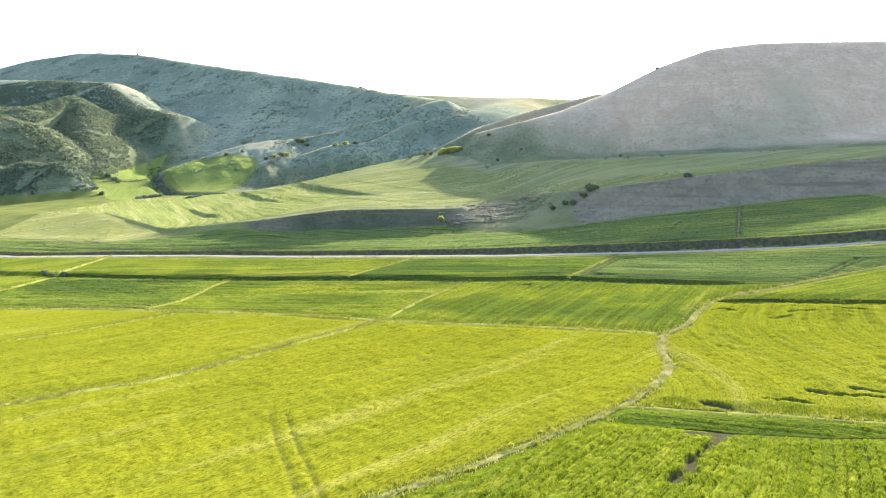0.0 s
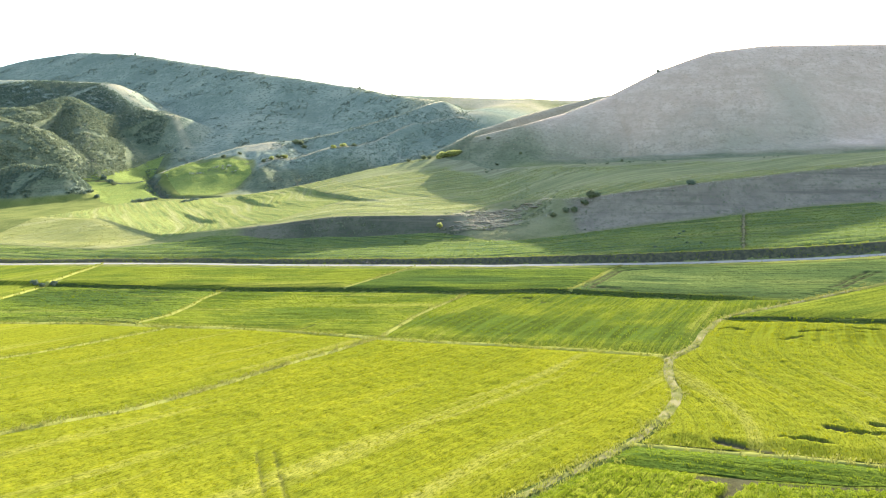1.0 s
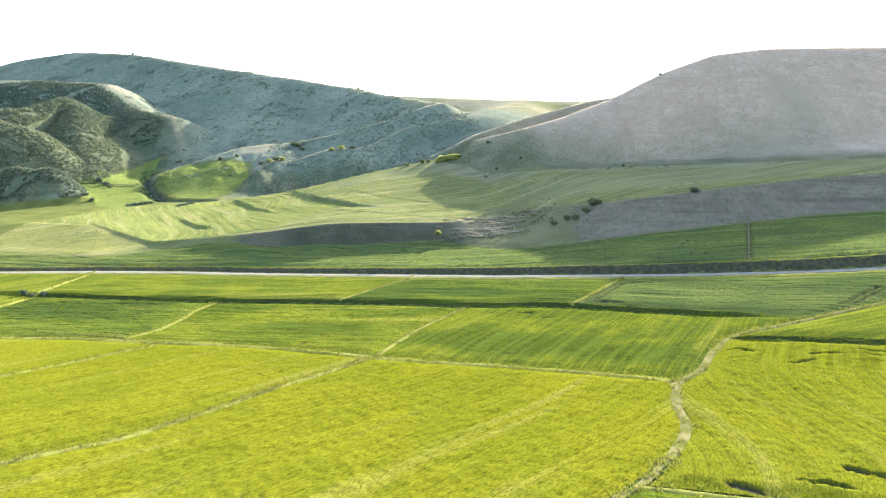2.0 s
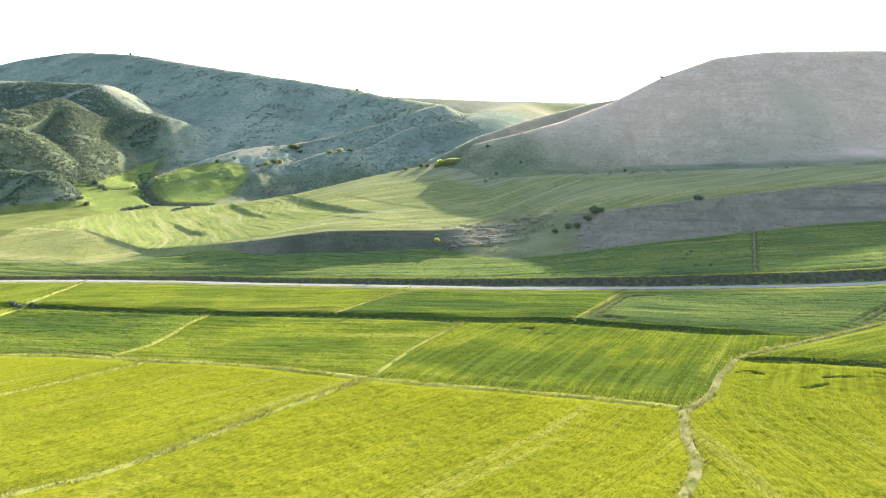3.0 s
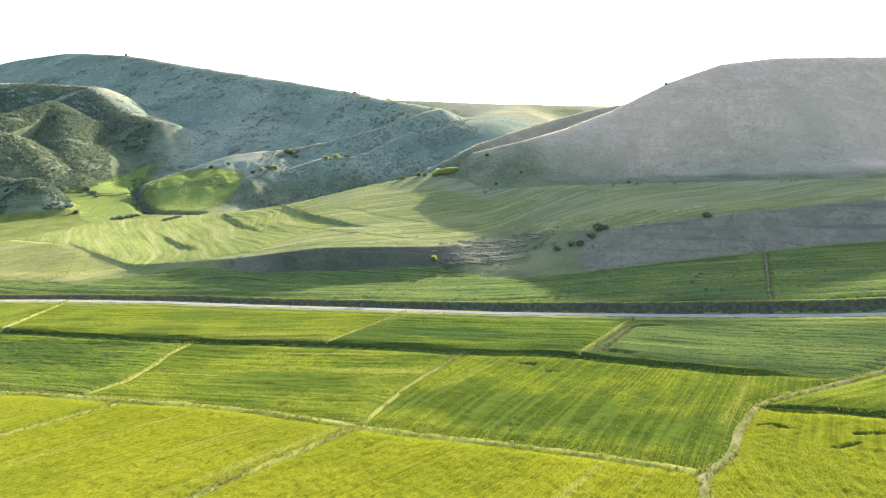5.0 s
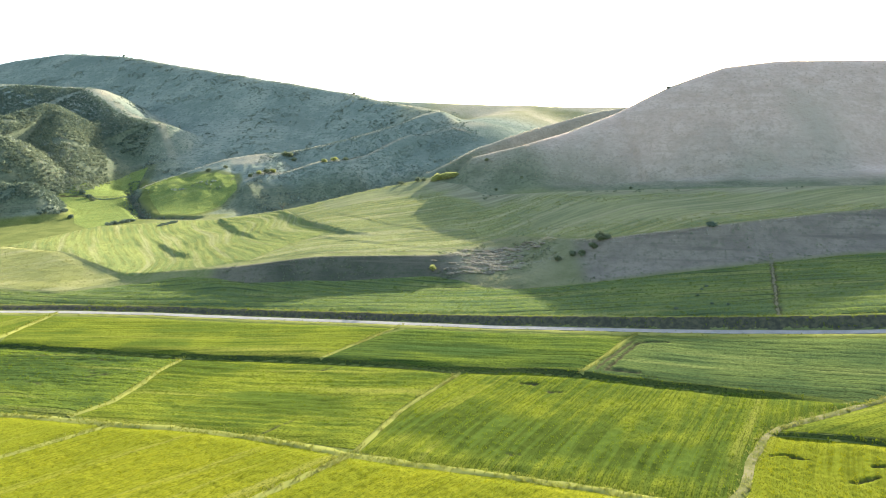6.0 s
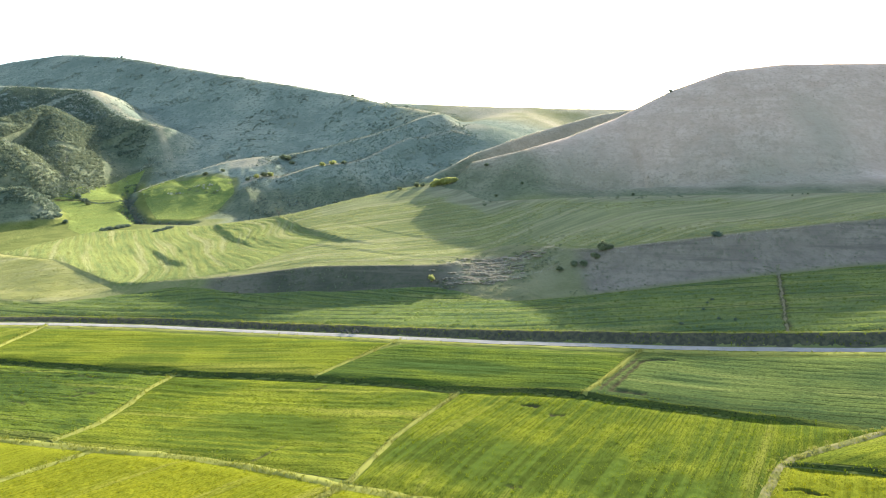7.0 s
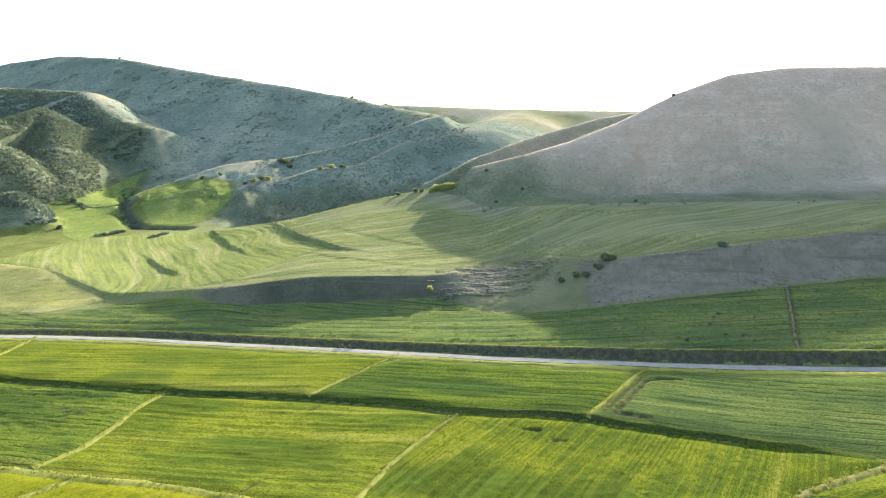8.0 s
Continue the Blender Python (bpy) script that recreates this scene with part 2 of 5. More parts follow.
def crop_material(name, bright, deep, pale, stripe=1.0, pale_share=0.25, row=0.0, row_dark=0.0, thin=(0.048, 0.045, 0.026)):
    """Standing young grain: streaks along the drill rows, patches, and bare soil where the crop has failed."""
    m, n, l, p = material(name)
    uv = n.new("ShaderNodeUVMap").outputs[0]
    streak = grain(n, l, uv, 1.0, 5.0, (0.035, 0.9 * stripe, 1))
    fine = grain(n, l, uv, 1.0, 4.0, (1.8, 5.0, 1), 0.75)
    patch = grain(n, l, uv, 0.05, 4.0)
    band = grain(n, l, uv, 1.0, 4.0, (0.014, 0.24, 1))
    tone = n.new("ShaderNodeMath")
    tone.operation = "ADD"
    l.new(ramp(n, l, streak, 0.42, 0.58), tone.inputs[0])
    l.new(ramp(n, l, patch, 0.43, 0.58), tone.inputs[1])
    half = n.new("ShaderNodeMath")
    half.operation = "MULTIPLY"
    half.inputs[1].default_value = 0.5
    l.new(tone.outputs[0], half.inputs[0])
    c = blend(n, l, half.outputs[0], deep, bright)
    c = blend(n, l, ramp(n, l, band, 0.60 - 0.2 * pale_share, 0.74 - 0.2 * pale_share), c, pale)
    c = blend(n, l, ramp(n, l, fine, 0.32, 0.56), tuple(v * 0.40 for v in deep), c)
    if row:
        w = n.new("ShaderNodeTexWave")
        w.wave_type, w.bands_direction, w.wave_profile = "BANDS", "Y", "SIN"
        w.inputs["Scale"].default_value = 2 * math.pi / (20 * row)
        w.inputs["Distortion"].default_value, w.inputs["Detail"].default_value, w.inputs["Detail Scale"].default_value = 0.6, 3.0, 0.6
        l.new(uv, w.inputs["Vector"])
        furrow, broken = ramp(n, l, w.outputs["Fac"], 0.20, 0.02), ramp(n, l, grain(n, l, uv, 1.0, 3.0, (0.05, 0.12, 1)), 0.36, 0.62)
        both = n.new("ShaderNodeMath")
        both.operation = "MULTIPLY"
        l.new(furrow, both.inputs[0])
        l.new(broken, both.inputs[1])
        share = n.new("ShaderNodeMath")
        share.operation = "MULTIPLY"
        share.inputs[1].default_value = row_dark
        l.new(both.outputs[0], share.inputs[0])
        c = blend(n, l, share.outputs[0], c, tuple(v * 0.45 for v in deep))
    c = blend(n, l, attribute(n, "rank"), c, blend(n, l, ramp(n, l, streak, 0.40, 0.62), tuple(v * 0.62 for v in deep), tuple(1.05 * v for v in deep)))
    # The default soil colour is darkened for the shade inside the gaps.
    c = blend(n, l, attribute(n, "bare"), c, blend(n, l, ramp(n, l, streak, 0.35, 0.65), tuple(v * 0.8 for v in thin), tuple(v * 1.2 for v in thin)))
    l.new(c, p.inputs["Base Color"])
    p.inputs["Sheen Weight"].default_value, p.inputs["Sheen Roughness"].default_value = 0.03, 0.5
    p.inputs["Sheen Tint"].default_value = (0.85, 0.95, 0.2, 1)
    bump(n, l, p, fine, 1.0, 0.15)
    return m


def leaf_material(name, dark, light, through=0.45, size=1.0):
    """Leaves and blades: part of the light comes through them."""
    m, n, l, p = material(name)
    geo = n.new("ShaderNodeNewGeometry")
    pos = n.new("ShaderNodeTexCoord").outputs["Object"]
    c = blend(n, l, geo.outputs["Random Per Island"], dark, light)
    c = blend(n, l, ramp(n, l, grain(n, l, pos, 0.12 * size), 0.35, 0.7), c, tuple(0.5 * (a + b) for a, b in zip(dark, light)))
    l.new(c, p.inputs["Base Color"])
    tr = n.new("ShaderNodeBsdfTranslucent")
    l.new(c, tr.inputs[0])
    mx = n.new("ShaderNodeMixShader")
    mx.inputs[0].default_value = through
    l.new(p.outputs[0], mx.inputs[1])
    l.new(tr.outputs[0], mx.inputs[2])
    l.new(mx.outputs[0], n["Material Output"].inputs[0])
    return m


def land_material():
    m, n, l, p = material("open_land")
    pos = n.new("ShaderNodeTexCoord").outputs["Object"]
    big, mid, small = grain(n, l, pos, 0.018, 5), grain(n, l, pos, 0.11, 5), grain(n, l, pos, 0.7, 4, rough=0.65)
    shrubby = grain(n, l, pos, 0.33, 4, rough=0.7)
    trod = grain(n, l, pos, 1.0, 4, (0.03, 0.03, 0.55), 0.65)
    grass = blend(n, l, ramp(n, l, mid, 0.35, 0.65), (0.128, 0.146, 0.052), (0.163, 0.172, 0.072))
    grass = blend(n, l, ramp(n, l, small, 0.45, 0.75), grass, (0.185, 0.18, 0.085))
    scrub = blend(n, l, ramp(n, l, mid, 0.38, 0.62), (0.17, 0.20, 0.152), (0.225, 0.25, 0.185))
    scrub = blend(n, l, ramp(n, l, small, 0.46, 0.66), scrub, (0.14, 0.17, 0.13))
    scrub = blend(n, l, ramp(n, l, big, 0.5, 0.68), scrub, (0.25, 0.265, 0.195))
    scrub = blend(n, l, ramp(n, l, big, 0.5, 0.34), scrub, (0.135, 0.165, 0.125))
    scrub = blend(n, l, ramp(n, l, trod, 0.45, 0.75), scrub, (0.16, 0.185, 0.14))
    scrub = blend(n, l, ramp(n, l, shrubby, 0.52, 0.62), scrub, (0.115, 0.145, 0.105))
    olive = blend(n, l, ramp(n, l, mid, 0.35, 0.62), (0.08, 0.098, 0.055), (0.125, 0.14, 0.08))
    olive = blend(n, l, ramp(n, l, small, 0.45, 0.62), olive, (0.056, 0.072, 0.042))
    olive = blend(n, l, ramp(n, l, trod, 0.5, 0.72), olive, (0.135, 0.142, 0.088))
    # Dry brown hill, its colour paled and pinkened to carry the sun's haze.
    dry = blend(n, l, ramp(n, l, mid, 0.3, 0.7), (0.44, 0.305, 0.215), (0.52, 0.375, 0.275))
    dry = blend(n, l, ramp(n, l, small, 0.46, 0.68), dry, (0.38, 0.275, 0.19))
    dry = blend(n, l, ramp(n, l, trod, 0.45, 0.78), dry, (0.40, 0.29, 0.20))
    dry = blend(n, l, ramp(n, l, big, 0.52, 0.68), dry, (0.38, 0.29, 0.20))
    dry = blend(n, l, ramp(n, l, shrubby, 0.50, 0.74), dry, (0.37, 0.27, 0.185))
    # Pale ground: worn earth, and the sunlit tops and rims as colour.
    pale_ground = blend(n, l, ramp(n, l, small, 0.3, 0.7), (0.25, 0.23, 0.15), (0.38, 0.345, 0.245))
    verdant = blend(n, l, ramp(n, l, mid, 0.35, 0.65), (0.08, 0.10, 0.024), (0.125, 0.14, 0.035))
    # Dark earth; on the left scarp it also holds the face's shade.
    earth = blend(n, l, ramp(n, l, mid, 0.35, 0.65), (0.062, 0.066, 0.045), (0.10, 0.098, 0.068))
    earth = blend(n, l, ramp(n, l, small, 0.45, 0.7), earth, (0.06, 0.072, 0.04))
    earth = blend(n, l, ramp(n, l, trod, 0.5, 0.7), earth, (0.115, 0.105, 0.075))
    grass = blend(n, l, attribute(n, "verdant"), grass, verdant)
    c = blend(n, l, attribute(n, "scrub"), grass, scrub)
    c = blend(n, l, attribute(n, "olive"), c, olive)
    c = blend(n, l, attribute(n, "dry"), c, dry)
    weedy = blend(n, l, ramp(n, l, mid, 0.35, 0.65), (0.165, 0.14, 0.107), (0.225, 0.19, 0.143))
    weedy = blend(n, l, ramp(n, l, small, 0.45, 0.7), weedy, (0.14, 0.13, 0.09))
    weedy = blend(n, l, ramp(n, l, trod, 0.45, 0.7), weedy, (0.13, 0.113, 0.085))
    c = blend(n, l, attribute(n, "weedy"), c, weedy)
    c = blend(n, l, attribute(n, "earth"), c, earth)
    c = blend(n, l, attribute(n, "worn_lit"), c, pale_ground)
    l.new(c, p.inputs["Base Color"])
    # Sheen grows with dryness and lays a pink haze over the slope.
    haze_sheen = n.new("ShaderNodeMath")
    haze_sheen.operation = "MULTIPLY_ADD"
    haze_sheen.inputs[1].default_value, haze_sheen.inputs[2].default_value = 0.24, 0.012
    l.new(attribute(n, "dry"), haze_sheen.inputs[0])
    l.new(haze_sheen.outputs[0], p.inputs["Sheen Weight"])
    p.inputs["Sheen Roughness"].default_value = 0.6
    p.inputs["Sheen Tint"].default_value = (1.0, 0.86, 0.76, 1)
    h = n.new("ShaderNodeMath")
    h.operation = "ADD"
    l.new(mid, h.inputs[0])
    l.new(small, h.inputs[1])
    bump(n, l, p, h.outputs[0], 0.7, 0.8)
    return m


def gravel_material():
    m, n, l, p = material("gravel")
    pos = n.new("ShaderNodeTexCoord").outputs["Object"]
    uv = n.new("ShaderNodeUVMap").outputs[0]
    c = blend(n, l, ramp(n, l, grain(n, l, pos, 0.4, 5), 0.3, 0.7), (0.21, 0.20, 0.178), (0.30, 0.285, 0.255))
    c = blend(n, l, ramp(n, l, grain(n, l, uv, 1.0, 4, (0.05, 1.6, 1)), 0.52, 0.72), c, (0.16, 0.16, 0.085))
    c = blend(n, l, ramp(n, l, grain(n, l, pos, 9.0, 2), 0.35, 0.7), c, (0.27, 0.258, 0.23))
    l.new(c, p.inputs["Base Color"])
    bump(n, l, p, grain(n, l, pos, 12.0, 3), 0.5, 0.03)
    return m


def plain_material(name, a, b, roughness=0.6, metal=0.0, scale=20.0, gloss=0.5):
    m, n, l, p = material(name)
    pos = n.new("ShaderNodeTexCoord").outputs["Object"]
    l.new(blend(n, l, ramp(n, l, grain(n, l, pos, scale), 0.35, 0.7), a, b), p.inputs["Base Color"])
    p.inputs["Roughness"].default_value, p.inputs["Metallic"].default_value = roughness, metal
    p.inputs["Specular IOR Level"].default_value = gloss
    return m


M_LAND, M_GRAVEL = land_material(), gravel_material()
M_CROP_YELLOW = crop_material("yellow_green_grain", (0.165, 0.168, 0.012), (0.124, 0.138, 0.011), (0.195, 0.192, 0.034), 1.0, 0.24, 1.1, 0.5)
M_CROP_WHEEL = crop_material("wheel_marked_grain", (0.16, 0.166, 0.014), (0.115, 0.132, 0.012), (0.18, 0.18, 0.03), 1.0, 0.2, 1.2, 0.45)
M_CROP_LIME = crop_material("lime_grain", (0.148, 0.166, 0.018), (0.06, 0.088, 0.014), (0.175, 0.18, 0.032), 1.0, 0.3, 1.5, 0.45)
M_CROP_DRILL = crop_material("drilled_lime_grain", (0.148, 0.164, 0.016), (0.056, 0.084, 0.014), (0.175, 0.18, 0.03), 1.0, 0.3, 0.8, 0.6)
M_CROP_GREEN = crop_material("green_grain", (0.105, 0.138, 0.019), (0.036, 0.064, 0.017), (0.14, 0.155, 0.034), 1.3, 0.25, 1.6, 0.9)
M_CROP_LEAFY = crop_material("leafy_bright_grain", (0.15, 0.168, 0.014), (0.076, 0.105, 0.013), (0.19, 0.19, 0.024), 1.0, 0.25, 0.75, 0.85)
M_CROP_HEAD = crop_material("deep_leafy_grain", (0.115, 0.145, 0.016), (0.055, 0.088, 0.014), (0.15, 0.165, 0.022), 1.0, 0.25, 0.8, 0.7)
M_CROP_BLUE = crop_material("blue_green_grain", (0.096, 0.126, 0.036), (0.044, 0.072, 0.028), (0.115, 0.14, 0.044), 1.5, 0.25, 1.7, 0.95)
M_CROP_STRAW = crop_material("pale_ripening_grain", (0.30, 0.285, 0.115), (0.235, 0.235, 0.08), (0.34, 0.315, 0.15), 0.5, 0.4)
M_MEADOW = crop_material("fresh_meadow", (0.185, 0.225, 0.065), (0.14, 0.182, 0.055), (0.20, 0.23, 0.08), 0.3, 0.2)
M_BENCH = crop_material("thin_upland_grain", (0.235, 0.25, 0.10), (0.145, 0.17, 0.08), (0.29, 0.28, 0.145), 0.5, 0.5, 2.6, 0.5, (0.195, 0.188, 0.115))
M_BENCH_WEST = crop_material("terraced_upland_grain", (0.225, 0.25, 0.08), (0.135, 0.168, 0.062), (0.28, 0.275, 0.125), 0.5, 0.4, 3.1, 0.3)
M_CROP_STRIP = crop_material("muted_green_grain", (0.155, 0.188, 0.058), (0.074, 0.112, 0.05), (0.185, 0.20, 0.07), 1.0, 0.35, 3.0, 0.9)
# Bank grass whose colour is darkened for the shade on the bank faces.
M_BANK_SHADE = crop_material("bank_grass_with_shade", (0.075, 0.095, 0.02), (0.04, 0.055, 0.018), (0.11, 0.115, 0.035), 1.0, 0.2)
M_STRAW = leaf_material("dry_grass_blades", (0.15, 0.158, 0.03), (0.24, 0.235, 0.066), 0.45)
M_BLADE = leaf_material("green_grain_blades", (0.125, 0.146, 0.007), (0.245, 0.24, 0.012), 0.5)
M_BLADE_GREEN = leaf_material("deep_green_blades", (0.08, 0.125, 0.008), (0.17, 0.20, 0.014), 0.45)
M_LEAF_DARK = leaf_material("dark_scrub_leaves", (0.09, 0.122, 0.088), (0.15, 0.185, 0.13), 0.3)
M_LEAF_SAGE = leaf_material("sage_scrub_leaves", (0.165, 0.20, 0.15), (0.225, 0.255, 0.19), 0.3)
M_LEAF_OLIVE = leaf_material("olive_scrub_leaves", (0.12, 0.15, 0.085), (0.21, 0.23, 0.13), 0.4)
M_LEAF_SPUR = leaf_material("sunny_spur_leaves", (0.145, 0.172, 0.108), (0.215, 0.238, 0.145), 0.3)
M_LEAF_DRY = leaf_material("dry_brown_scrub", (0.24, 0.195, 0.135), (0.36, 0.29, 0.20), 0.3)
M_LEAF_YELLOW = leaf_material("spring_yellow_leaves", (0.30, 0.315, 0.10), (0.44, 0.45, 0.17), 0.5)
M_BARK = plain_material("grey_brown_bark", (0.10, 0.08, 0.06), (0.18, 0.15, 0.12), 0.9, 0.0, 6.0, 0.1)
M_PATH = plain_material("trodden_earth", (0.10, 0.11, 0.03), (0.20, 0.18, 0.09), 0.95, 0.0, 0.5, 0.0)
M_TRACK = plain_material("dry_trodden_track", (0.125, 0.12, 0.07), (0.185, 0.17, 0.11), 0.95, 0.0, 0.6, 0.0)
M_SOIL = plain_material("bank_soil", (0.05, 0.05, 0.034), (0.09, 0.085, 0.05), 0.95, 0.0, 1.0, 0.0)


# ---- tools for meshes ----
def mesh_from(name, verts, faces, mat, smooth=True):
    """A mesh from arrays: faces all have the same number of corners."""
    verts, faces = np.asarray(verts, np.float32), np.asarray(faces, np.int32)
    me = bpy.data.meshes.new(name)
    k = faces.shape[1]
    me.vertices.add(len(verts))
    me.vertices.foreach_set("co", verts.ravel())
    me.loops.add(faces.size)
    me.loops.foreach_set("vertex_index", faces.ravel())
    me.polygons.add(len(faces))
    me.polygons.foreach_set("loop_start", np.arange(0, faces.size, k, dtype=np.int32))
    me.update(calc_edges=True)
    me.polygons.foreach_set("use_smooth", np.full(len(faces), smooth))
    me.materials.append(mat)
    return me


def give(me, name, values):
    a = me.attributes.new(name, "FLOAT", "POINT")
    a.data.foreach_set("value", np.asarray(values, np.float32).ravel())


def give_uv(me, u, v):
    """Row-aligned coordinates in metres, by vertex."""
    layer = me.uv_layers.new(name="UVMap")
    loops = np.empty(len(me.loops), np.int32)
    me.loops.foreach_get("vertex_index", loops)
    layer.data.foreach_set("uv", np.stack([u[loops], v[loops]], -1).astype(np.float32).ravel())


def lattice_faces(rows, cols):
    idx = np.arange(rows * cols).reshape(rows, cols)
    return np.stack([idx[:-1, :-1], idx[:-1, 1:], idx[1:, 1:], idx[1:, :-1]], -1).reshape(-1, 4)


def axis_marks(*spans):
    """Stations along an axis: (start, end, spacing at the start, spacing at the end)."""
    marks = []
    for a, b, s0, s1 in spans:
        v = a
        while v < b - 0.4 * s1:
            marks.append(v)
            v += s0 + (s1 - s0) * (v - a) / (b - a)
    return np.array(marks + [spans[-1][1]])


def trace(line, spacing):
    """Even points along a line, with the unit normal to its left."""
    line = np.array(line, float)
    seg = np.hypot(*np.diff(line, axis=0).T)
    s = np.concatenate([[0], np.cumsum(seg)])
    fine = np.linspace(0, s[-1], max(int(s[-1] / spacing), 2))
    px, py = np.interp(fine, s, line[:, 0]), np.interp(fine, s, line[:, 1])
    k = min(5, len(px) // 4)
    if k > 1:
        pad = np.ones(2 * k + 1) / (2 * k + 1)
        px[k:-k], py[k:-k] = np.convolve(px, pad, "valid"), np.convolve(py, pad, "valid")
    tx, ty = np.gradient(px), np.gradient(py)
    t = np.hypot(tx, ty)
    return px, py, -ty / t, tx / t, fine


def inside(px, py, poly):
    hit = np.zeros(px.shape, bool)
    for (ax, ay), (bx, by) in zip(poly, poly[1:] + poly[:1]):
        cross = (ay > py) != (by > py)
        with np.errstate(divide="ignore", invalid="ignore"):
            hit ^= cross & (px < (bx - ax) * (py - ay) / (by - ay if by != ay else 1e-9) + ax)
    return hit


def to_edge(px, py, poly):
    """Distance to the outline and the nearest point on it."""
    best, qx, qy = np.full(px.shape, 1e9), px.copy(), py.copy()
    for (ax, ay), (bx, by) in zip(poly, poly[1:] + poly[:1]):
        dx, dy = bx - ax, by - ay
        s = np.clip(((px - ax) * dx + (py - ay) * dy) / max(dx * dx + dy * dy, 1e-9), 0, 1)
        cx, cy = ax + s * dx, ay + s * dy
        d = np.hypot(px - cx, py - cy)
        near = d < best
        best, qx, qy = np.where(near, d, best), np.where(near, cx, qx), np.where(near, cy, qy)
    return best, qx, qy


# ---- the ground: one sheet out to the horizon ----
gx = axis_marks((-2500, -420, 120, 8), (-420, -160, 3.0, 1.4), (-160, 110, 1.0, 1.0), (110, 230, 1.3, 3), (230, 2500, 5, 150))
gy = axis_marks((-1500, 30, 200, 2), (30, 215, 0.8, 0.8), (215, 330, 1.0, 1.4), (330, 560, 1.8, 2.6), (560, 1020, 4, 6), (1020, 4500, 20, 300))
GX, GY = np.meshgrid(gx, gy)
GZ, HILL = land(GX, GY)
ground = new("ground", mesh_from("ground", np.stack([GX, GY, GZ], -1).reshape(-1, 3), lattice_faces(*GX.shape), M_LAND))
tagged(ground, "grassy valley floor rising into scrubby hills", "ground", kind="structure")
blot = fractal(GX, GY, 26, 4, 41)
FOOT = ((-30, -12, 4, 23, 49, 67, 103, 126, 200, 400), (292, 278, 259, 252, 247, 242, 229, 219, 192, 170))
up_foot = GY - np.interp(GX, *FOOT)
front = 1 - step(1, 6, GY - np.interp(GX, (-20, -8, 6, 20, 39, 72, 90, 134, 330), (299, 312, 319, 329, 346, 363, 369, 381, 400)))
steep = step(-6, 12, up_foot + 7 * blot) * step(-26, -6, GX + 3 * blot) * front
steep_dry = step(0, 58, up_foot + 11 * blot) * step(-20, 25, GX + 8 * blot) * (1 - 0.6 * step(-2, 8, GY - np.interp(GX, (-12, 24, 45, 66, 92, 116, 206, 330), (291, 292, 299, 307, 300, 312, 312, 330)))) * front
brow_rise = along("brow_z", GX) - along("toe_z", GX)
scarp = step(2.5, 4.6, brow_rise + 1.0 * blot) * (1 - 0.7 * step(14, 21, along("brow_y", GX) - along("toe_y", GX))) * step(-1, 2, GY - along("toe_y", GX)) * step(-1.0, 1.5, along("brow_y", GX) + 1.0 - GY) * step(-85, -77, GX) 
far_flat = step(470, 520, GY) * step(-60, -20, GX - 0.18 * (GY - 500)) * step(-70, -30, GX + 0.5 * (GY - 470))
behind = step(1, 6, GY - along("crest_y", GX)) * np.maximum(step(-128, -116, GX), step(-140, -131, GX) * step(334, 342, GY)) * (1 - step(-30, -10, GX))
HILL = np.maximum(np.maximum(HILL, steep), behind)
sunny = step(-470, -430, GX) * (1 - step(-245, -190, GX + 10 * blot)) * step(286, 296, GY) * (1 - step(500, 540, GY)) * (1 - 0.5 * step(425, 495, GY) * step(-290, -235, GX + 8 * blot))
MEADOWS = ([(-243, 381), (-248, 392), (-241, 418), (-238, 462), (-226, 464), (-221, 436), (-213, 406), (-203, 386), (-182, 356), (-169, 332), (-168, 313), (-174, 292), (-194, 314), (-212, 346), (-228, 364)],
           [(-217, 432), (-206, 436), (-176, 402), (-140, 395), (-132, 376), (-134, 352), (-143, 336), (-162, 337), (-178, 361), (-194, 388), (-204, 408)])
lush = np.zeros(GX.shape)
for plot in MEADOWS:
    lush = np.maximum(lush, np.where(inside(GX, GY, plot), 1.0, 1 - step(2, 6, to_edge(GX, GY, plot)[0] + 2 * blot)))
lush = np.maximum(lush, (1 - step(-170, -140, GX)) * step(200, 215, GY) * (1 - step(345, 356, GY)) * (1 - step(0.1, 0.5, HILL)))
give(ground.data, "scrub", np.clip(HILL * 1.2 - 0.75 * steep * (1 - steep_dry) - lush, 0, 1) * (1 - far_flat))
brook_bed = 1 - step(2.5, 6.0, beside(GX, GY, BROOK)[0] + 1.2 * blot)
# Brook bed is dark earth; the left scarp gets its shade as colour.
earth_and_shade = np.maximum(scarp * (1 - step(-10, 4, GX)), brook_bed)
give(ground.data, "olive", np.clip(np.maximum(0.88 * np.clip(sunny * HILL * 1.6, 0, 1), np.maximum(0.85 * behind * (1 - step(372, 392, GY)), 0.8 * steep * (1 - steep_dry))), 0, 1))
give(ground.data, "earth", np.clip(earth_and_shade, 0, 1))
give(ground.data, "verdant", np.maximum(0.8 * lush, 1 - step(-4, 6, GY - road_line(GX))))
give(ground.data, "dry", np.clip(0.92 * steep_dry, 0, 1))
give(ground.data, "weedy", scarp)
# Pale tops of knob, saddle and spur, carrying sunlight as colour.
pale_knob = 1.3 * np.exp(-(((GX + 138) / 13) ** 2 + ((GY - 421) / 10) ** 2) ** 2) + 0.5 * np.exp(-(((GX - 6) / 20) ** 2 + ((GY - 445) / 9) ** 2)) + 0.7 * np.exp(-(((GX + 318) / 16) ** 2 + ((GY - 582) / 14) ** 2))
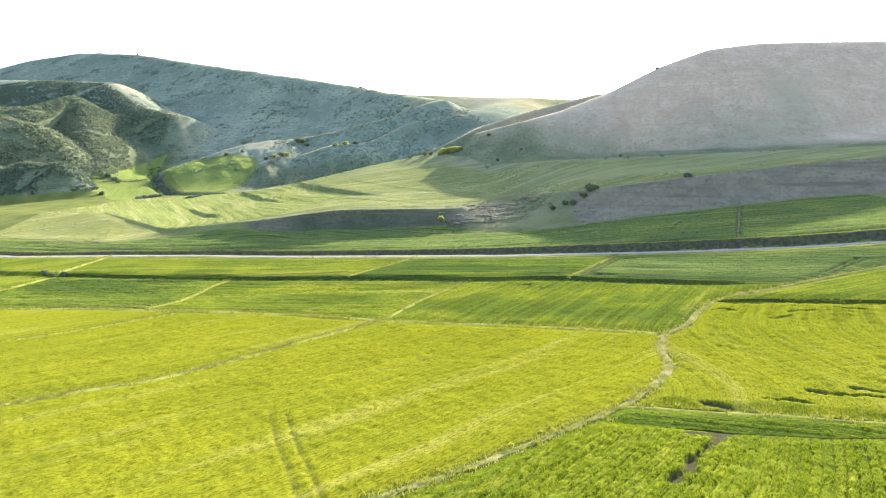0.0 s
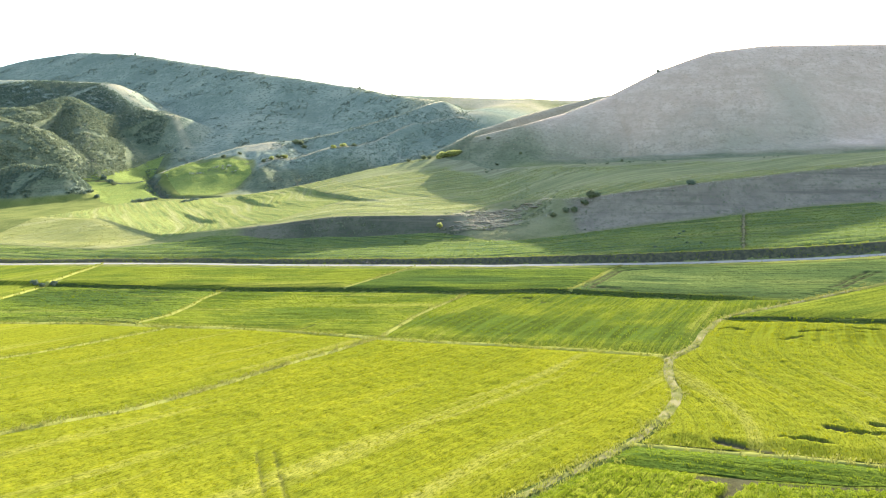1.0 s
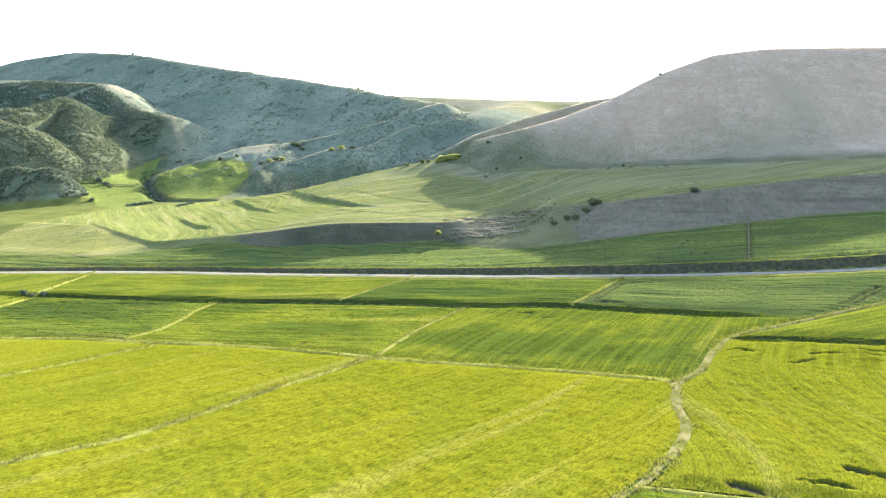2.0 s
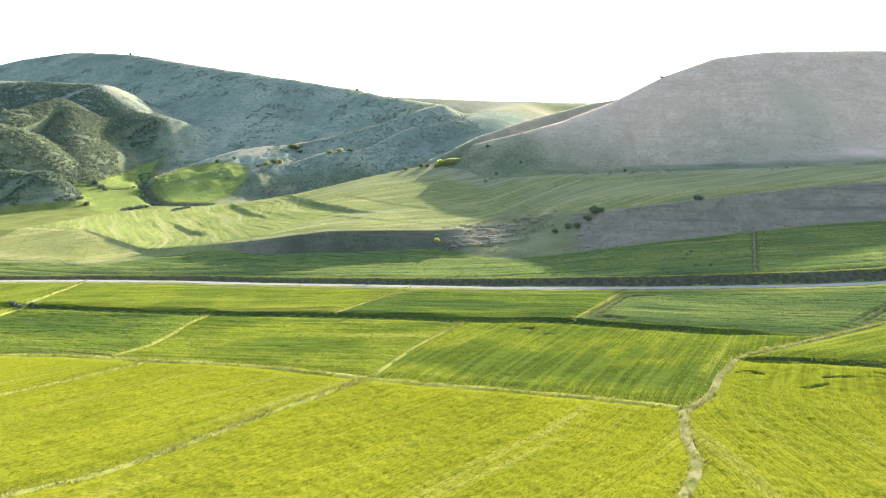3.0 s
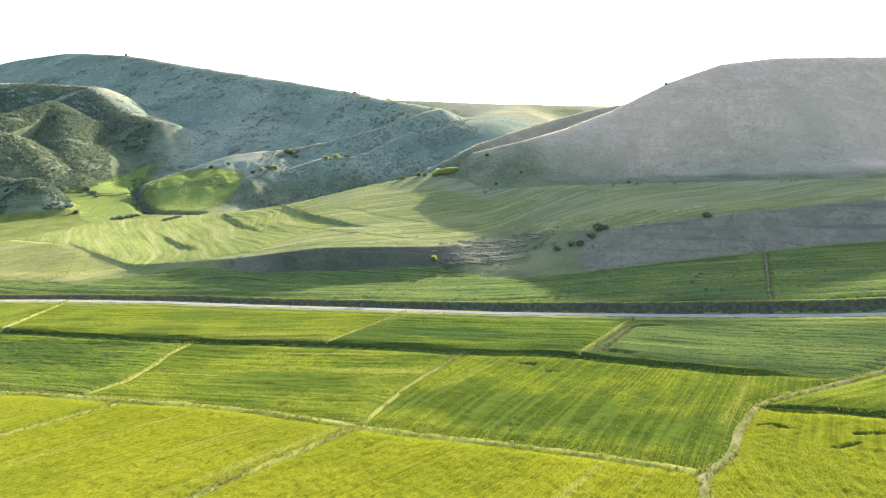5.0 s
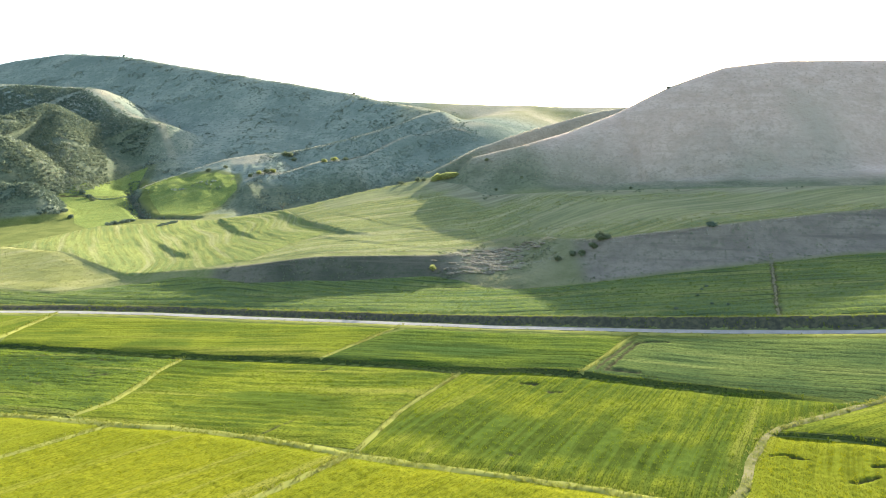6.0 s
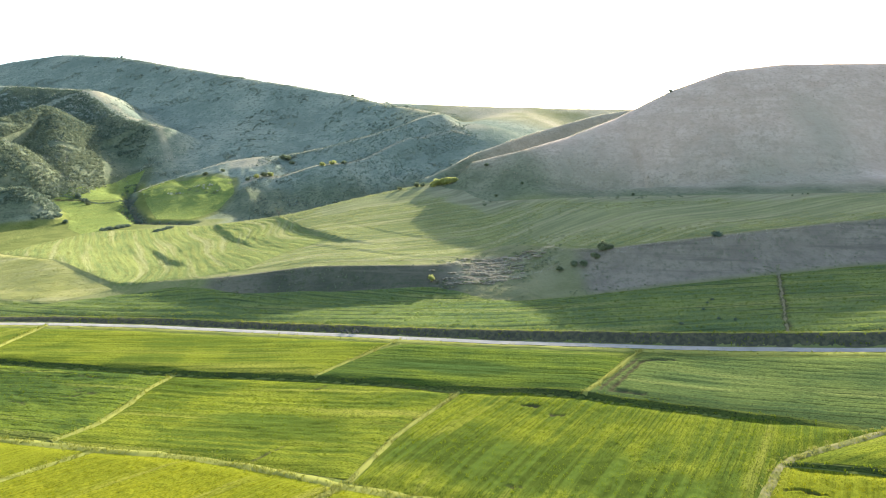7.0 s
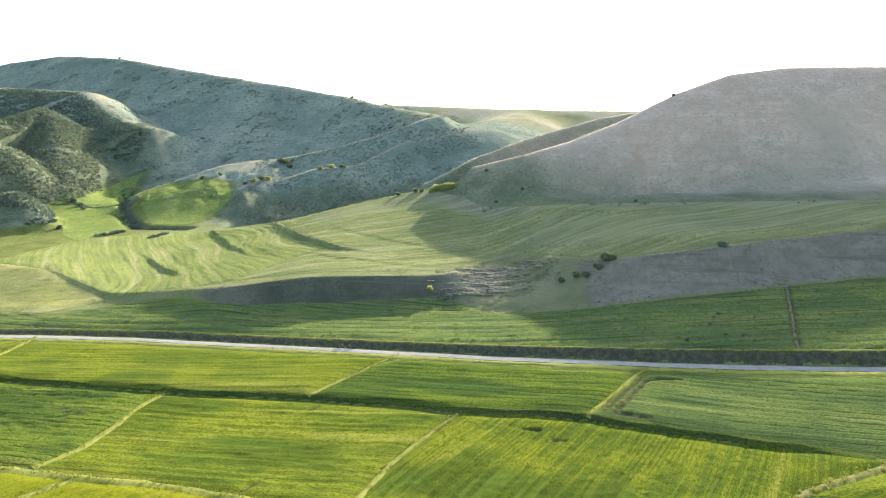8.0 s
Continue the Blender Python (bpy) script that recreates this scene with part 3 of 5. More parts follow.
# Sunlit rims of the spur crests, drawn as pale lines.
for crest in ("middle_spur", "dark_spur", "upper_spur", "scrub_spur", "fore_spur", "shoulder"):
    d, share, side = beside(GX, GY, [q[:2] for q in RIDGES[crest][3]])
    pale_knob = pale_knob + np.clip({"upper_spur": 0.55, "middle_spur": 1.2, "dark_spur": 1.0, "shoulder": 0.9}.get(crest, 0.12) * (1 - step(0.6, {"upper_spur": 5.0, "shoulder": 2.0, "middle_spur": 3.5, "dark_spur": 3.0}.get(crest, 3.5), d)) * (0.65 + 0.8 * blot), 0, 1)
pale_knob = pale_knob + 0.75 * far_flat + 0.6 * np.exp(-(((GX - 3) / 13) ** 2 + ((GY - 199 + 0.2 * GX) / 9) ** 2)) * (0.4 + 1.2 * wave(GX / 6 + GY / 7, GY / 2.6, 77))
give(ground.data, "worn_lit", np.clip(pale_knob * (0.9 + 0.5 * blot), 0, 0.9))


def ribbon(name, line, width, lift, mat, ragged=0.0, crown=0.0, strips=7, spacing=0.6, seed=0):
    """A strip laid on the ground along a line."""
    px, py, nx, ny, s = trace(line, spacing)
    w = np.linspace(-0.5, 0.5, strips)[:, None]
    rag = 1 + ragged * np.where(w < 0, wave(s / 1.7, s * 0, seed), wave(s / 1.7, s * 0 + 9, seed + 1))
    x, y = px + nx * w * width * rag, py + ny * w * width * rag
    z = land(x, y)[0] + lift + crown * (1 - (2 * w) ** 2)
    me = mesh_from(name, np.stack([x, y, z], -1).reshape(-1, 3), lattice_faces(*x.shape), mat)
    give_uv(me, np.broadcast_to(s, x.shape).ravel(), (w * width + 0 * x).ravel())
    return new(name, me)


xs = np.linspace(-260, 190, 180)
ROAD = [(float(a), float(b)) for a, b in zip(xs, road_line(xs))]
road = ribbon("road", ROAD, 2.0, 0.07, M_GRAVEL, 0.05, 0.06, 9, 0.8)
tagged(road, "narrow pale gravel road across the fields", "road", kind="structure")


def tufts(name, x, y, z, mat, tall, spread, per, width, seed, lean=0.5):
    """Tufts of tapering blades, each a bent strip of two triangles, in one mesh."""
    rng = np.random.default_rng(seed)
    n = len(x) * per
    bx, by, bz = (np.repeat(np.asarray(a, float), per) for a in (x, y, z))
    bx, by = bx + rng.normal(0, spread, n), by + rng.normal(0, spread, n)
    turn, h = rng.uniform(0, 2 * np.pi, n), tall * rng.uniform(0.55, 1.25, n)
    cx, cy = np.cos(turn) * width * 0.5, np.sin(turn) * width * 0.5
    way, far = rng.uniform(0, 2 * np.pi, n), h * lean * rng.uniform(0.2, 1.0, n)
    tx, ty = bx + np.cos(way) * far, by + np.sin(way) * far
    mx, my, mz = bx + 0.3 * (tx - bx), by + 0.3 * (ty - by), bz + 0.6 * h
    v = np.stack([np.stack([bx - cx, by - cy, bz], -1), np.stack([bx + cx, by + cy, bz], -1), np.stack([mx + cx * 0.8, my + cy * 0.8, mz], -1), np.stack([tx, ty, bz + h], -1)], 1).reshape(-1, 3)
    return new(name, mesh_from(name, v, np.arange(4 * n).reshape(-1, 4), mat, False))


# ---- fields ----
def field(name, poly, angle, mat, label, cell, tall, row=0.0, row_depth=0.0, lumps=0.10, gaps=(), bend=0.0, seed=0, sprout=None, fade=None, rank=()):
    """Standing crop on a plot: poly in plan, rows at the angle, gaps as (x, y, x, y, half width) where the crop has failed."""
    poly = [(float(a), float(b)) for a, b in poly]
    ca, sa = math.cos(radians(angle)), math.sin(radians(angle))
    pu = [a * ca + b * sa for a, b in poly]
    pv = [-a * sa + b * ca for a, b in poly]
    u, v = np.meshgrid(np.arange(min(pu) - cell, max(pu) + 2 * cell, cell), np.arange(min(pv) - cell, max(pv) + 2 * cell, cell))
    x, y = u * ca - v * sa, u * sa + v * ca
    ins = inside(x, y, poly)
    quads = lattice_faces(*x.shape)
    keep = ins.ravel()[quads].any(1)
    quads = quads[keep]
    used, faces = np.unique(quads, return_inverse=True)
    faces = faces.reshape(-1, 4)
    x, y, u, v, ins = (a.ravel()[used] for a in (x, y, u, v, ins))
    d, qx, qy = to_edge(x, y, poly)
    x, y, d = np.where(ins, x, qx), np.where(ins, y, qy), np.where(ins, d, 0)
    z, _ = land(x, y)
    vv = v + bend * wave(u / 28, v / 60, seed + 3) * 3
    bare = np.zeros(x.shape)
    for ax, ay, bx, by, half in gaps:
        dx, dy = bx - ax, by - ay
        s = np.clip(((x - ax) * dx + (y - ay) * dy) / max(dx * dx + dy * dy, 1e-6), 0, 1)
        g = np.hypot(x - ax - s * dx, y - ay - s * dy) + 0.35 * abs(half) * fractal(x, y, 1.2, 2, seed)
        bare = np.maximum(bare, (1.0 if half > 0 else 0.36) * (1 - step(abs(half) * 0.55, abs(half), g)))
    if fade is not None:
        bare = np.maximum(bare, step(-12, 3, y - np.interp(x, *fade) + 7 * fractal(x, y, 14, 3, seed)) * step(-30, -14, x))
    lush_crop = np.zeros(x.shape)
    for cx, cy, rx, ry, turn in rank:
        ct, st = math.cos(radians(turn)), math.sin(radians(turn))
        a, b = ((x - cx) * ct + (y - cy) * st) / rx, ((y - cy) * ct - (x - cx) * st) / ry
        lush_crop = np.maximum(lush_crop, 1 - step(0.55, 1.15, np.hypot(a, b) + 0.22 * fractal(u / 5, vv, 3.0, 3, seed + 5)))
    streak = fractal(u / 12, vv, 2.2, 3, seed)
    top = tall * (1 + 0.16 * streak) + 0.5 * lumps * fractal(u / 3, vv, 1.3, 3, seed + 7) + 0.5 * lumps * fractal(x, y, 0.7, 1, seed + 8)
    if row:
        top -= row_depth * np.clip(np.cos(2 * np.pi * vv / row) * 3 - 1.6, 0, 1) * (0.6 + 0.4 * wave(u / 7, vv / 2, seed))
    z = z + 0.02 + np.maximum(top, 0.03) * step(-0.6, 2.6, d) * (1 - 0.9 * bare)
    me = mesh_from(name, np.stack([x, y, z], -1), faces, mat)
    give_uv(me, u + 40 * seed, vv)
    give(me, "bare", bare)
    give(me, "rank", lush_crop)
    ob = new(name, me)
    if sprout:
        blades, blade_mat, high, wide = sprout
        able = np.where((bare < 0.3) & (d > 0.3))[0]
        ridges = np.clip(0.35 - np.cos(2 * np.pi * vv[able] / row), 0.05, 1) if 0 < row < 3.2 else np.ones(len(able))
        ridges = ridges * np.clip(0.7 + wave(u[able] / 0.5, vv[able] / 0.6, seed + 4), 0.1, 2)
        pick = np.random.default_rng(seed).choice(able, int(len(able) * blades), p=ridges / ridges.sum())
        jit = np.random.default_rng(seed + 1).uniform(-0.5, 0.5, (2, len(pick))) * cell
        tuft_mesh = tufts("crop_cover", x[pick] + jit[0], y[pick] + jit[1], z[pick] - 0.4 * high, blade_mat, high, 0.07 + wide, 4, wide, seed)
        tuft_mesh.parent = ob
        tagged(tuft_mesh, "grain blades with light coming through", kind="stuff")
    return tagged(ob, label, "field")


def shrink(poly, by):
    """The plot without its grassy margin."""
    poly = [Vector(q) for q in poly]
    area = sum(a.x * b.y - b.x * a.y for a, b in zip(poly, poly[1:] + poly[:1]))
    side = 1 if area > 0 else -1
    res = []
    for a, b, c in zip(poly[-1:] + poly[:-1], poly, poly[1:] + poly[:1]):
        n1 = Vector((-(b - a).y, (b - a).x)).normalized() * side
        n2 = Vector((-(c - b).y, (c - b).x)).normalized() * side
        mid = (n1 + n2)
        mid = mid / max(mid.length_squared, 0.5) * 2
        res.append((b.x + mid.x * by, b.y + mid.y * by))
    return res


DYKE_BL = ((-112, 68), (-88, 90), (-81.7, 95.4), (-73.4, 104.3), (-67, 111.3))
DYKE_C = ((-82, 42), (-64, 57.7), (-57.5, 63), (-51.4, 67.3), (-45, 75.8), (-38, 85.2), (-32, 91.3), (-26, 98))
DYKE_D = ((-25, 99), (-22, 107), (-19.3, 113.4), (-14.3, 121.5), (-9.2, 129))
DYKE_E = ((-76, 115), (-72, 121), (-71, 129), (-71, 138), (-69, 145))
DYKE_F = ((-38, 139), (-32, 147), (-27, 152.7), (-22, 158))
DYKE_G = ((12.5, 123.5), (19.4, 131), (24.5, 137.5), (28, 141))
DYKE_H = ((-119.5, 181), (-120.5, 163), (-122, 140), (-127, 120))
FOOTPATH = ((95, 118), (71, 109.4), (59.6, 106.2), (49.2, 102.9), (42.1, 100.8), (33.4, 98.1), (26.6, 89.9), (22.8, 83.6), (17.2, 78.9), (14.9, 72), (13.8, 66), (12, 62.5), (8.7, 57.6), (4.7, 52.9), (-3, 46.5), (-8.7, 41.7), (-13.5, 37.8), (-18.5, 34), (-34, 24), (-62, 6), (-119, -30))


def verge(x0, x1, off, steps=12):
    return [(float(x), float(road_line(x)) + off) for x in np.linspace(x0, x1, steps)]


A, B = list(DYKE_A), list(DYKE_B)
P = list(FOOTPATH)
back = lambda q: list(q)[::-1]
HEADLAND = ((0.5, 48.4), (8, 45.2), (11, 44), (18, 42), (24, 41.2), (40, 35))
PLOTS = [
    # outline, margin, row angle, material, label, cell, height, row spacing, row depth, lumps, gaps, bend
    ("front", [*DYKE_C, *B[6:], *P[8:19], (-82, 24)], 0.5, 47, M_CROP_YELLOW, "broad yellow-green field of standing young grain", 0.32, 0.5, 1.1, 0.10, 0.17,
     ((-32.3, 52.4, -28.8, 43.2, -0.21), (-28.8, 43.2, -25.2, 34.7, -0.21), (-25.2, 34.7, -23.2, 29, -0.21), (-30.4, 52, -27.1, 43.2, -0.21), (-27.1, 43.2, -23.6, 34.9, -0.21), (-23.6, 34.9, -21.4, 29, -0.21)), 0.5),
    ("front left", [*DYKE_BL, *B[4:7], *back(DYKE_C), (-112, 42)], 0.5, 46, M_CROP_YELLOW, "yellow-green grain field with pale streaks", 0.42, 0.5, 1.1, 0.10, 0.17, (), 0.4),
    ("far left", [(-135, 120), *B[1:4], *back(DYKE_BL), (-135, 68)], 0.6, 44, M_CROP_YELLOW, "yellow-green grain field beside a grassy dyke", 0.7, 0.45, 2.4, 0.08, 0.12, (), 0.2),
    ("low left", [(-127, 120), (-107, 118), (-85, 116), *DYKE_E, *back(A[1:3]), (-120.8, 156), (-122, 140)], 0.6, -6, M_CROP_GREEN, "deep green grain field with dark lodged streaks", 0.5, 0.45, 1.6, 0.16, 0.24, (), 0.9),
    ("low middle", [*DYKE_E[:1], *B[3:6], *DYKE_D, *back(A[4:7]), (-69, 145), *back(DYKE_E[1:4])], 0.6, -11, M_CROP_LIME, "lime-green grain field between grassy dykes", 0.5, 0.45, 2.0, 0.12, 0.20,
     ((-41.5, 104.6, -36.5, 110.5, 0.22), (-36.3, 133.6, -35.3, 134.8, 0.4)), 0.3),
    ("low right", [(-25, 98.5), *B[7:], *back(P[2:9]), (48, 104.6), *back(A[7:12]), *back(DYKE_D[1:])], 0.5, 58, M_CROP_DRILL, "lime-green grain field with fine slanting drill rows", 0.42, 0.45, 1.2, 0.12, 0.18,
     ((1.2, 121.3, 4.0, 120.3, 0.5), (5.5, 117, 7.5, 116.2, 0.35), (-3.5, 95.5, -2.0, 95.1, 0.3)), 0.5),
    ("road left", [*A[1:6], *DYKE_F, *back(verge(-119, -23.5, -3.2)), *DYKE_H[1:2]], 0.6, -6, M_CROP_LIME, "light green grain strip beside the gravel road", 0.6, 0.45, 3.5, 0.08, 0.10, (), 0.2),
    ("road middle", [*A[5:10], *DYKE_G, *back(verge(-21, 26, -3.2)), *back(DYKE_F[:3])], 0.6, -16, M_CROP_GREEN, "green grain strip with dark rows beside the road", 0.5, 0.45, 1.6, 0.14, 0.10, (), 0.3),
    ("road right", [*A[9:], *back(P[:4]), *back(verge(29, 95, -3.2)), *back(DYKE_G[:3])], 0.7, -28, M_CROP_BLUE, "blue-green grain field ringed by tractor tracks", 0.5, 0.5, 1.7, 0.16, 0.10,
     ((15.5, 124.2, 21.3, 131.4, 0.5), (21.3, 131.4, 26, 136.8, 0.5), (17.2, 123.4, 22.6, 130.4, 0.5), (22.6, 130.4, 26.6, 135.4, 0.5), (26.6, 135.4, 32, 134.3, 0.5), (17.2, 123.4, 22, 120.5, 0.45),
      (58, 108.5, 70, 116, 0.35), (60, 108.3, 71.5, 115.2, 0.35)), 0.5),
    ("upper right", [*back(P[1:6]), (95, 116), (95, 72), *back(DYKE_R)], 0.7, 15, M_CROP_LIME, "light green sloping grain plot above a bank", 0.6, 0.45, 2.2, 0.08, 0.10, (), 0.3),
    ("right", [*DYKE_R, (78, 38), (40, 38), *back(DYKE_Q[:4]), *back(P[5:14])], 0.6, 72, M_CROP_WHEEL, "yellow-green grain field with wavy dark wheel rows", 0.32, 0.55, 1.2, 0.11, 0.17,
     ((23.6, 53.2, 25.2, 51.4, 0.6), (25.2, 51.4, 28.4, 49.6, 0.35), (27.5, 53, 29.5, 51.3, 0.3), (18, 51.2, 21.5, 49.4, 0.3), (12.0, 51.6, 14.1, 49.6, 0.45), (14.1, 49.6, 15.6, 48.8, 0.3), (35.2, 83.4, 38.9, 84.3, 0.28), (40, 86.8, 44, 86.2, 0.3), (30, 91, 34, 89.5, 0.25)), 1.6),
    ("headland", [*DYKE_Q, *back(HEADLAND), (-1, 47.6)], 0.2, -22, M_CROP_HEAD, "dark green headland strip sown along the dyke", 0.3, 0.65, 0.8, 0.16, 0.14, (), 0.4),
    ("near right", [*[(x + 0.2, y + 0.6) for x, y in HEADLAND], (46, 24), (-34, 24), *back(P[14:18])], 0.6, 50, M_CROP_LEAFY, "bright green grain field broken by bare gaps", 0.21, 0.6, 0.75, 0.30, 0.12,
     ((7.6, 44.4, 11.4, 43.2, 0.95), (9.8, 43.0, 9.2, 42.0, 0.7), (9.2, 42.2, 5.7, 38.4, 0.42), (5.7, 38.4, 4.0, 36.0, 0.5), (4.2, 36, 2.2, 34.2, 0.75), (11.4, 43.1, 14.2, 42.2, 0.6), (13.6, 42.3, 14.2, 41.6, 0.55), (14, 42.2, 18, 41.4, 0.5), (18, 41.4, 24, 40.6, 0.45)), 0.7),
    ("beyond lane", [(-135, 120), *back(DYKE_H), (-124, float(road_line(-124)) - 3.2), (-190, float(road_line(-190)) - 3.2), (-190, 120)], 0.7, 60, M_CROP_LIME, "light green grain field beside a hedge line", 0.8, 0.45, 2.5, 0.08, 0.10, (), 0.2),
    ("foot strip", [*verge(-215, 108, 5.0, 26), *[(float(x), float(along("toe_y", x)) + float(np.interp(x, (-112, -104, -92, -80, -70, -58, -45, -28, -12, 0, 30), (4.0, 7.0, 11.5, 12.0, 9.0, 7.0, 5.2, 6.2, 7.0, 1.5, -0.5)))) for x in np.linspace(108, -110, 44)], (-129, 196.4), (-143, 199.4), (-182, 211.4), (-215, 222)], 0.2, -11, M_CROP_STRIP, "long green strip of grain below the scarp", 0.7, 0.4, 3.0, 0.12, 0.10,
     ((59, 144.5, 56.6, 139, 0.8), (62.5, 151.5, 59, 144.5, 0.8), (66, 159, 62.5, 151.5, 0.8), (70, 167.3, 66, 159, 0.8), (72.7, 173, 70, 167.3, 0.8)), 0.2),
    ("straw", [(-182, 250.2), (-150, 231.8), (-133, 219.2), (-114, 206), (-128, 197), (-143, 200), (-182, 212)], 0.2, 10, M_CROP_STRAW, "pale straw-coloured field on the slope", 1.1, 0.3, 3.0, 0.08, 0.08, (), 0.2),
    # The last bench gap greys the crop's colour for the hill's shade.
    ("bench", [(-74, 205.5), (-50, 203.5), (-20, 204.5), (-10, 206), (-3, 212), (6, 216), (15, 211), (23, 199), (32, 188), (62, 186), (95, 186), (150, 182), (150, 213), (126, 223), (103, 233), (67, 246), (49, 251), (23, 256), (6, 263), (-8, 280), (-18, 290.5), (-48, 285.5), (-80, 279.5), (-66, 252), (-52, 233), (-66, 221)], 0.3, 16, M_BENCH, "pale upland field with curved old terraces", 0.6, 0.25, 2.6, 0.10, 0.10, ((-54, 274, -24, 279, -14), (30, 222, 140, 200, -24)), 2.2),
    ("west bench", [(-182, 251), (-150, 232.5), (-132, 220), (-112, 207), (-90, 204), (-74, 205.5), (-66, 221), (-52, 233), (-66, 252), (-80, 279.5), (-115, 298), (-142, 309), (-175, 300)], 0.15, 119, M_BENCH_WEST, "yellow-green upland field combed by small old terraces", 0.6, 0.28, 3.1, 0.10, 0.14, (), 1.6),
    ("meadow left", MEADOWS[0], 0.5, 40, M_MEADOW, "bright green meadow beside the brook", 1.6, 0.12, 0, 0, 0.10,
     ((-244, 386, -214, 402, 1.4),), 0.2),
    ("meadow mound", MEADOWS[1], 1.0, 20, M_MEADOW, "bright green domed meadow across the brook", 1.6, 0.12, 0, 0, 0.10, (), 0.2),
    ("near below", [(-33.4, 24.4), (45.6, 24.4), (58, -30), (-118, -30)], 0.0, 50, M_CROP_LEAFY, "bright green grain field running on down the valley", 0.6, 0.6, 0, 0, 0.12, (), 0.4),
    ("front below", [(-82, 24.4), (-36, 24.4), (-121, -30), (-150, -30), (-150, 24.4)], 0.0, 47, M_CROP_YELLOW, "yellow-green grain field running on down the valley", 0.6, 0.5, 0, 0, 0.12, (), 0.4),
]
M_BLADE_PALE = leaf_material("pale_upland_blades", (0.18, 0.20, 0.06), (0.30, 0.295, 0.12), 0.55)
M_BLADE_LIME = leaf_material("lit_strip_blades", (0.10, 0.15, 0.035), (0.19, 0.225, 0.055), 0.45)
M_BLADE_MEADOW = leaf_material("meadow_blades", (0.16, 0.20, 0.06), (0.27, 0.30, 0.10), 0.5)
# share of places, blades, height, width
SPROUT = {"front": (0.55, M_BLADE, 0.20, 0.05), "front left": (0.5, M_BLADE, 0.22, 0.06), "right": (0.5, M_BLADE, 0.22, 0.055), "headland": (0.7, M_BLADE_GREEN, 0.24, 0.05), "near right": (1.0, M_BLADE_GREEN, 0.24, 0.05), "low right": (0.35, M_BLADE_GREEN, 0.30, 0.07),
          "low middle": (0.3, M_BLADE_GREEN, 0.30, 0.07), "low left": (0.3, M_BLADE_GREEN, 0.30, 0.07), "bench": (0.8, M_BLADE_PALE, 0.3, 0.14), "west bench": (0.6, M_BLADE_PALE, 0.3, 0.14), "straw": (1.0, M_BLADE_PALE, 0.32, 0.16),
          "foot strip": (1.4, M_BLADE_LIME, 0.32, 0.14), "meadow left": (3.0, M_BLADE_MEADOW, 0.35, 0.2), "meadow mound": (3.0, M_BLADE_MEADOW, 0.35, 0.2)}
# patches where the crop stands thicker and darker: centre, half lengths, turn
RANK = {"low right": ((-4, 102, 24, 7.5, -22), (16, 92, 12, 6, -25)), "right": ((42, 85, 13, 6, -22), (60, 76, 12, 6, -25)), "low left": ((-104, 140, 17, 8, -10), (-86, 146, 10, 5, -12)),
        "low middle": ((-62, 138, 12, 4, -12), (-40, 118, 14, 5, -18)), "road middle": ((-10, 139, 16, 4, -18),)}
lodged = random.Random(77)


def lodging(x0, x1, y0, y1, slant, count, half):
    """Short crooked furrows where the crop has been flattened."""
    marks = []
    for _ in range(count):
        x, y, way, far = lodged.uniform(x0, x1), lodged.uniform(y0, y1), slant + lodged.uniform(-14, 14), lodged.uniform(1.2, 3.8)
        for _ in range(2):
            nx, ny = x + far * math.cos(radians(way)), y + far * math.sin(radians(way))
            marks.append((x, y, nx, ny, half * lodged.uniform(0.7, 1.3)))
            x, y, way, far = nx, ny, way + lodged.uniform(-50, 50), far * 0.6
    return tuple(marks)


LODGED = {"low left": lodging(-116, -77, 130, 150, -10, 18, 0.24), "right": lodging(30, 62, 80, 91, -30, 9, 0.14)}
for i, (key, outline, margin, angle, mat, label, cell, tall, row, depth, lumps, gaps, bend) in enumerate(PLOTS):
    tagged(field("grain_field" if "meadow" not in key else "meadow", shrink(outline, margin), angle, mat, label, cell, tall, row, depth, lumps, gaps + LODGED.get(key, ()), bend, 11 + i, SPROUT.get(key), FOOT if key == "bench" else None, RANK.get(key, ())), group="plots of the valley")


# ---- dykes, path, verges ----
def dyke(name, line, width, crown, label, density, tall, mat, seed, earth=None, sway=0.30):
    """A low earth bank between plots with rank grass growing on it."""
    ob = ribbon(name, line, width, 0.03, earth or M_DYKE, 0.4, crown, 9, 0.5, seed)
    px, py, nx, ny, s = trace(line, 1.0 / density)
    rng = np.random.default_rng(seed)
    off = rng.normal(0, sway, len(px)) * width
    x, y = px + nx * off + rng.normal(0, 0.3, len(px)), py + ny * off + rng.normal(0, 0.3, len(px))
    thick = 0.55 + 0.45 * wave(s / 6, s * 0 + seed, seed)
    keep = rng.uniform(0, 1, len(px)) < thick
    x, y = x[keep], y[keep]
    grass = tufts("dry_grass", x, y, land(x, y)[0] + crown * 0.6, mat, tall, 0.14, 5, 0.07, seed, 0.7)
    grass.parent = ob
    tagged(grass, "rank grass on the bank", kind="stuff")
    return tagged(ob, label, "dyke", group="dykes between the plots")


M_DYKE = leaf_material("matted_verge_grass", (0.165, 0.175, 0.036), (0.205, 0.21, 0.058), 0.0)
M_VERGE = leaf_material("verge_blades", (0.145, 0.162, 0.02), (0.235, 0.24, 0.05), 0.45)
dyke("grassy_dyke", DYKE_A[1:], 1.7, 0.06, "dark grassy terrace bank between two grain fields", 3.0, 0.3, M_BLADE_GREEN, 61, M_BANK_SHADE)
dyke("grassy_dyke", DYKE_B, 1.7, 0.14, "pale grassy dyke crossing the valley fields", 10.0, 0.42, M_VERGE, 62)
